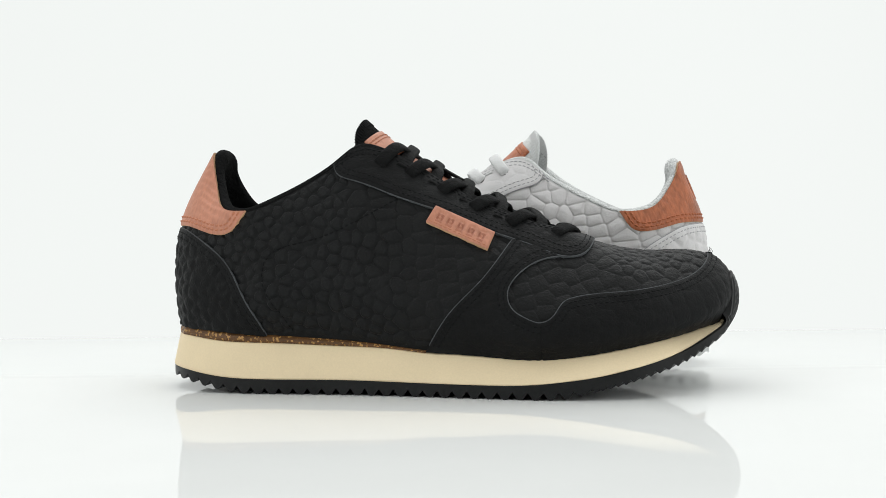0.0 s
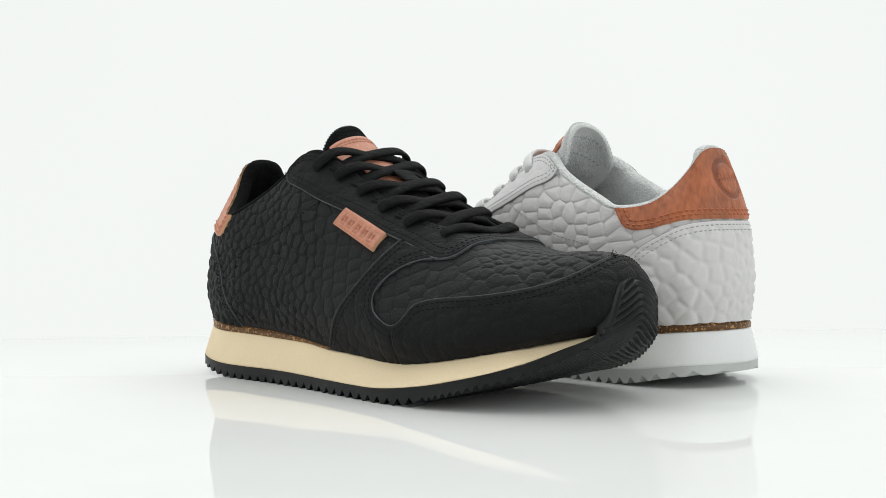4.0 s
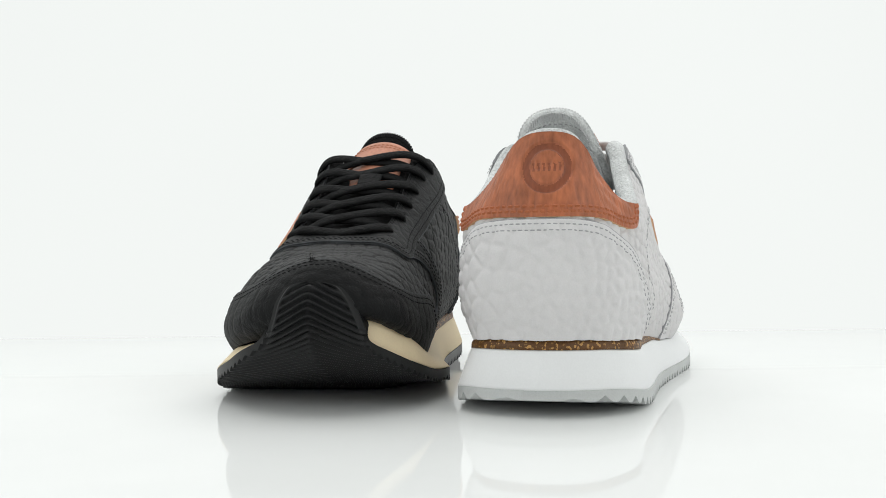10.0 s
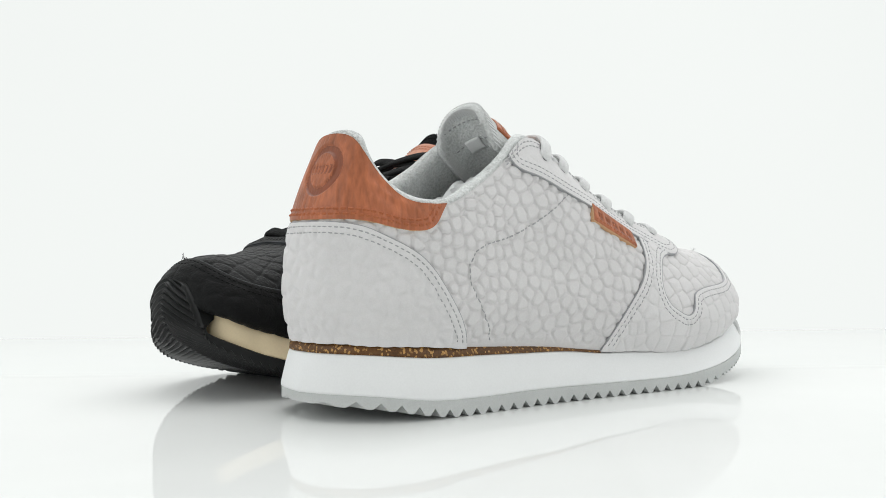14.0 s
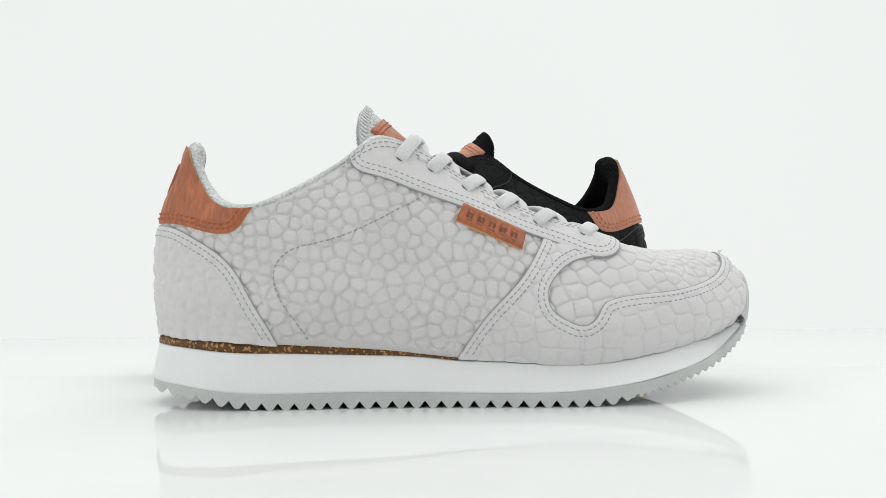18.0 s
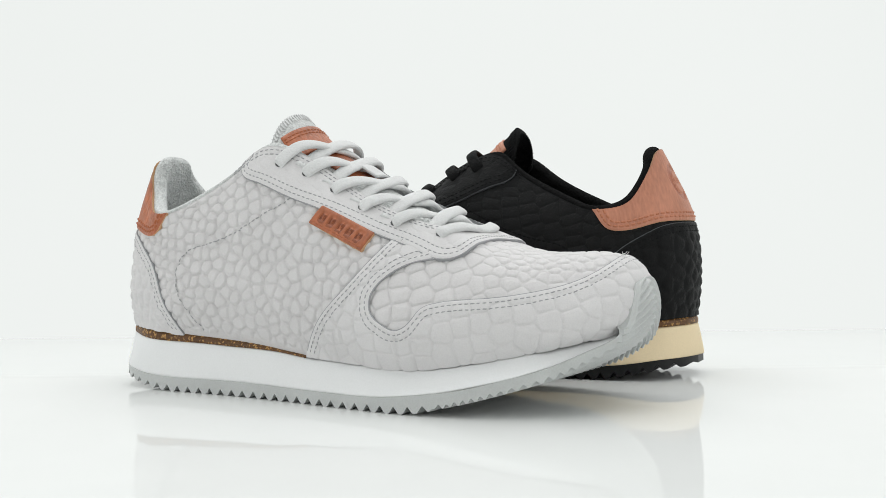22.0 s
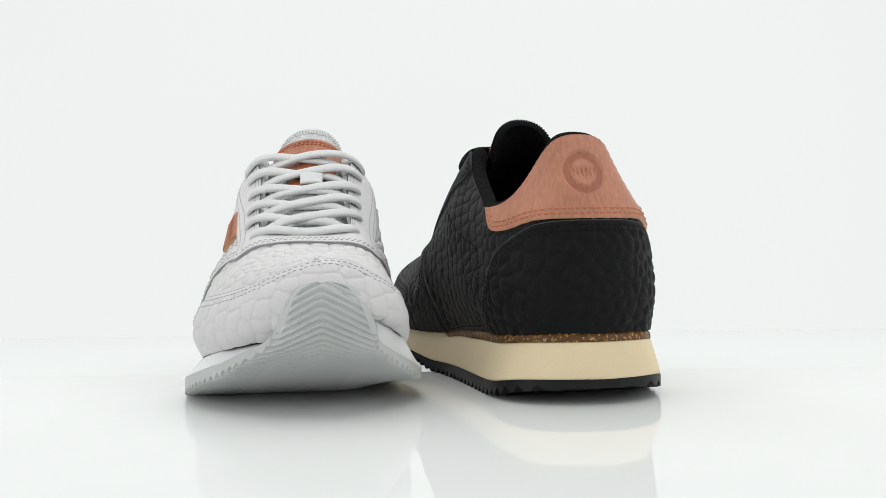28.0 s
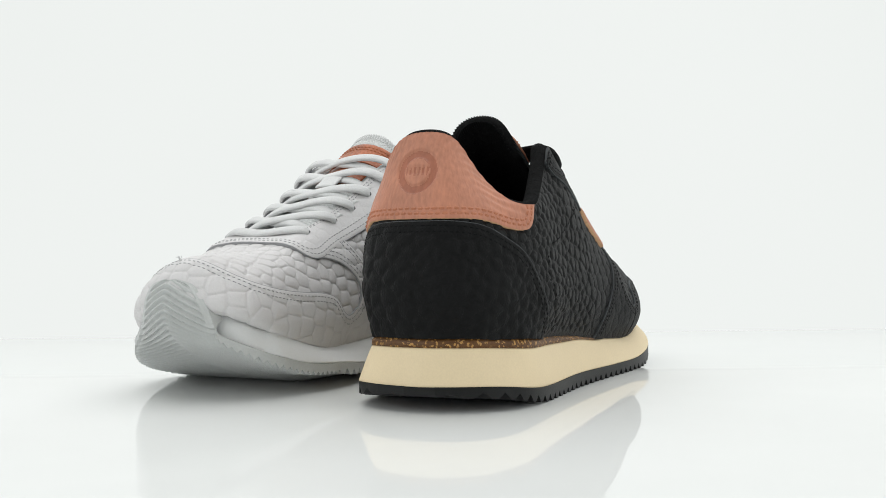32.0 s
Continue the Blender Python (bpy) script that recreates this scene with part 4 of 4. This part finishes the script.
    burnish(tab, mats, lambda x, y, z: (x < 16) & ((np.abs(oval(y, z, mid_y, 97.0, 10.0 * big, 10.6 * big) + 1.65) < 1.45) | ((np.abs(z - 97.5) < 1.7) & (np.abs(((y - mid_y) / big + 5.3 + 1.06) % 2.12 - 1.06) < 0.5) & (np.abs(y - mid_y) < 5.7 * big))))
    # quarter seam
    seam = inside_distance(PX, PZ, QUARTER_SEAM)
    v, f = stitches(contour(seam, 0.0, body + 0.1), lambda x, y, z: x < 111 and z > 27 and z < 91, rng=rng)
    tagged(mesh_object("stitching", v, f, mats["thread"], quarter, "", False), kind="stuff")
    # side label, on the outer side alone
    lab = np.where(PY < 0, inside_distance(PX, PZ, LABEL), 50.0)
    ux, uz = np.array([26.8, -12.6]) / math.hypot(26.8, 12.6)
    sx, sz = (PX - 125.4) * ux + (PZ - 84.2) * uz, -((PX - 125.4) * uz - (PZ - 84.2) * ux)
    bars = np.zeros_like(PX)
    for c in np.linspace(4.5, 25.0, 5):
        b = np.maximum(np.abs(sx - c) - 1.5, np.abs(sz + 3.4) - 1.9)
        hollow = np.maximum(np.abs(sx - c) - 0.6, np.abs(sz + 3.4) - 0.9)
        b = np.maximum(b, -hollow)
        bars = bars - 0.9 * (1 - smoothstep((b + 0.3) / 0.6))
    label_ob = overlay("side_label", lab, 2.1, bars, mats["copper"], (), mats["tabthread"], "copper leather label with pressed lettering bars", edge=0.6)
    def letter(x, y, z):
        a, b = (x - 125.4) * ux + (z - 84.2) * uz, -((x - 125.4) * uz - (z - 84.2) * ux)
        c = (a - 4.5) % 5.125
        c = np.where(c > 2.56, c - 5.125, c)
        return (np.abs(c) < 1.5) & (np.abs(b + 3.4) < 1.9) & ~((np.abs(c) < 0.6) & (np.abs(b + 3.4) < 0.9)) & (a > 2) & (a < 27)

    burnish(label_ob, mats, letter)
    v, f = stitches(contour(np.where(PY < 0, sz, 50.0), -6.9, np.full_like(PX, 2.1)), lambda x, y, z: 121 < x < 151 and 60 < z < 86 and y < 0 and 0.5 < (x - 125.4) * ux + (z - 84.2) * uz < 28.5, pitch=2.4, rng=rng)
    tagged(mesh_object("stitching", v, f, mats["tabthread"], label_ob, "thread along the side label", False), kind="stuff")
    # frayed thread ends where the toe seam crosses the top
    i = np.unravel_index(np.argmin((PX - 249.5) ** 2 + (PY - 3) ** 2 + 4 * (PZ < 55) * 100), PX.shape)
    root, v, f = SURF[i] + NORM[i] * 1.2, [], []
    for _ in range(9):
        tip = root + NORM[i] * rng.uniform(0.5, 1.5) + rng.normal(0, 0.9, 3)
        tv, tf = tube([root + rng.normal(0, 0.6, 3), (root + tip) / 2 + rng.normal(0, 0.5, 3), tip], 0.2, 0.2, 5, np.array([0.1, 1.0, 0.2]))
        f += [[len(v) + k for k in face] for face in tf]
        v += list(tv)
    mesh_object("frayed_thread", v, f, mats["lace"] if kind == "grey" else mats["thread"], shoe, "tuft of frayed thread on the toe seam")
    sole(shoe, mats, rng)
    lining(shoe, mats, rng)
    tongue(shoe, mats, rng)
    laces(shoe, mats, rng)
    return shoe


# ---- the place ----
def sheet(name, prof, xs, material, label, category):
    """A sheet swept across along a side profile (y, z), in metres."""
    verts = [(x * 1000, y * 1000, z * 1000) for y, z in prof for x in xs]
    n = len(xs)
    faces = [[i * n + j, i * n + j + 1, (i + 1) * n + j + 1, (i + 1) * n + j] for i in range(len(prof) - 1) for j in range(n - 1)]
    return tagged(mesh_object(name, verts, faces, material), label, category, "", "structure")


def tabletop():
    sheet("floor", [(-2.1, 0), (-1, 0), (-0.4, 0), (0, 0), (0.247, 0), (0.247, -0.04)], np.linspace(-3, 3, 13), M["table"], "glossy white acrylic tabletop under the shoes", "table")


def backdrop_sweep():
    curve = [(0.75 + 0.5 * math.sin(a), 0.46 - 0.5 * math.cos(a)) for a in np.linspace(0, math.pi / 2, 16)]
    # the sweep's brightness is an added glow in its material
    sheet("backdrop", [(0.2, -0.04)] + curve + [(1.25, 3.2)], np.linspace(-3, 3, 13), M["fabric"], "white backdrop sweep with an added even glow", "backdrop")


def crumpled_paper():
    """Tissue paper stuffed into the grey shoe: two loosely crushed wads in one."""
    rng = np.random.default_rng(5)
    bm = bmesh.new()
    bmesh.ops.create_icosphere(bm, subdivisions=5, radius=1.0)
    verts = np.array([v.co[:] for v in bm.verts])
    faces = [[v.index for v in f.verts] for f in bm.faces]
    bm.free()
    planes = rng.normal(size=(44, 3))
    planes /= np.linalg.norm(planes, axis=1, keepdims=True)
    # each facet plane cuts the ball off at its own distance, which leaves sharp ridges between them
    reach = (rng.uniform(0.66, 1.0, 44) / np.maximum(verts @ planes.T, 1e-3)).min(1)
    crease = np.array([abs(noise.noise(Vector(v) * 3.1)) for v in verts])
    verts = verts * (np.minimum(reach, 1.15) - 0.22 * crease)[:, None] * [44, 27, 42] + [82, 1, 69]
    roof = np.interp(verts[:, 0], [30, 50, 62, 75, 86, 93, 112, 147], [60, 65, 72, 82, 93, 97, 90, 71])
    verts[:, 2] = roof - np.logaddexp(0, (roof - verts[:, 2]) / 3.0) * 3.0
    verts[:, 2] -= 9.0 * np.array([abs(noise.noise(Vector((v[0] / 13, v[1] / 11, 3.7)))) + 0.6 * abs(noise.noise(Vector((v[0] / 6, v[1] / 7, 9.1)))) for v in verts]) - 3.0
    ob = mesh_object("crumpled_paper", verts, faces, M["paper"], None, "", False)
    return tagged(ob, "crumpled white tissue paper stuffed in the grey shoe", "paper")


# an unseen wall, added behind the camera to cut the world's front light
def light_blocker():
    v = [(x, y, z) for x in (-4000, 4000) for y in (-2200, -2100) for z in (-100, 3200)]
    f = [[0, 1, 3, 2], [4, 6, 7, 5], [0, 4, 5, 1], [2, 3, 7, 6], [1, 5, 7, 3], [0, 2, 6, 4]]
    return tagged(mesh_object("light_block_wall", v, f, M["blocker"], None, "", False), "unseen wall added behind the camera to block light", "wall", "", "structure")


tabletop()
backdrop_sweep()
light_blocker()
black = sneaker("black", "black embossed nubuck sneaker with cream sole and pale copper heel tab")
grey = sneaker("grey", "pale grey embossed nubuck sneaker with white sole and copper heel tab")


paper = crumpled_paper()


# ---- the turntable's turn ----
def turn(t):
    return float(np.interp(t, (0, 8, 16, 24, 32), (0, -71.63, -142.66, -213.38, -283.10)))


def motions():
    """Both shoes, and the paper in one, ride round the upright axis through the origin."""
    for thing, x, y, heading in ((black, -0.1220, -0.0213, -8.0), (grey, 0.1393, 0.0371, 166.05), (paper, 0.1393, 0.0371, 166.05)):
        rows = []
        for t in range(33):
            a = radians(turn(t))
            rows.append((t, pose(x * math.cos(a) - y * math.sin(a), x * math.sin(a) + y * math.cos(a), 0, 0, 0, heading + turn(t))))
        walk(thing, rows)


motions()
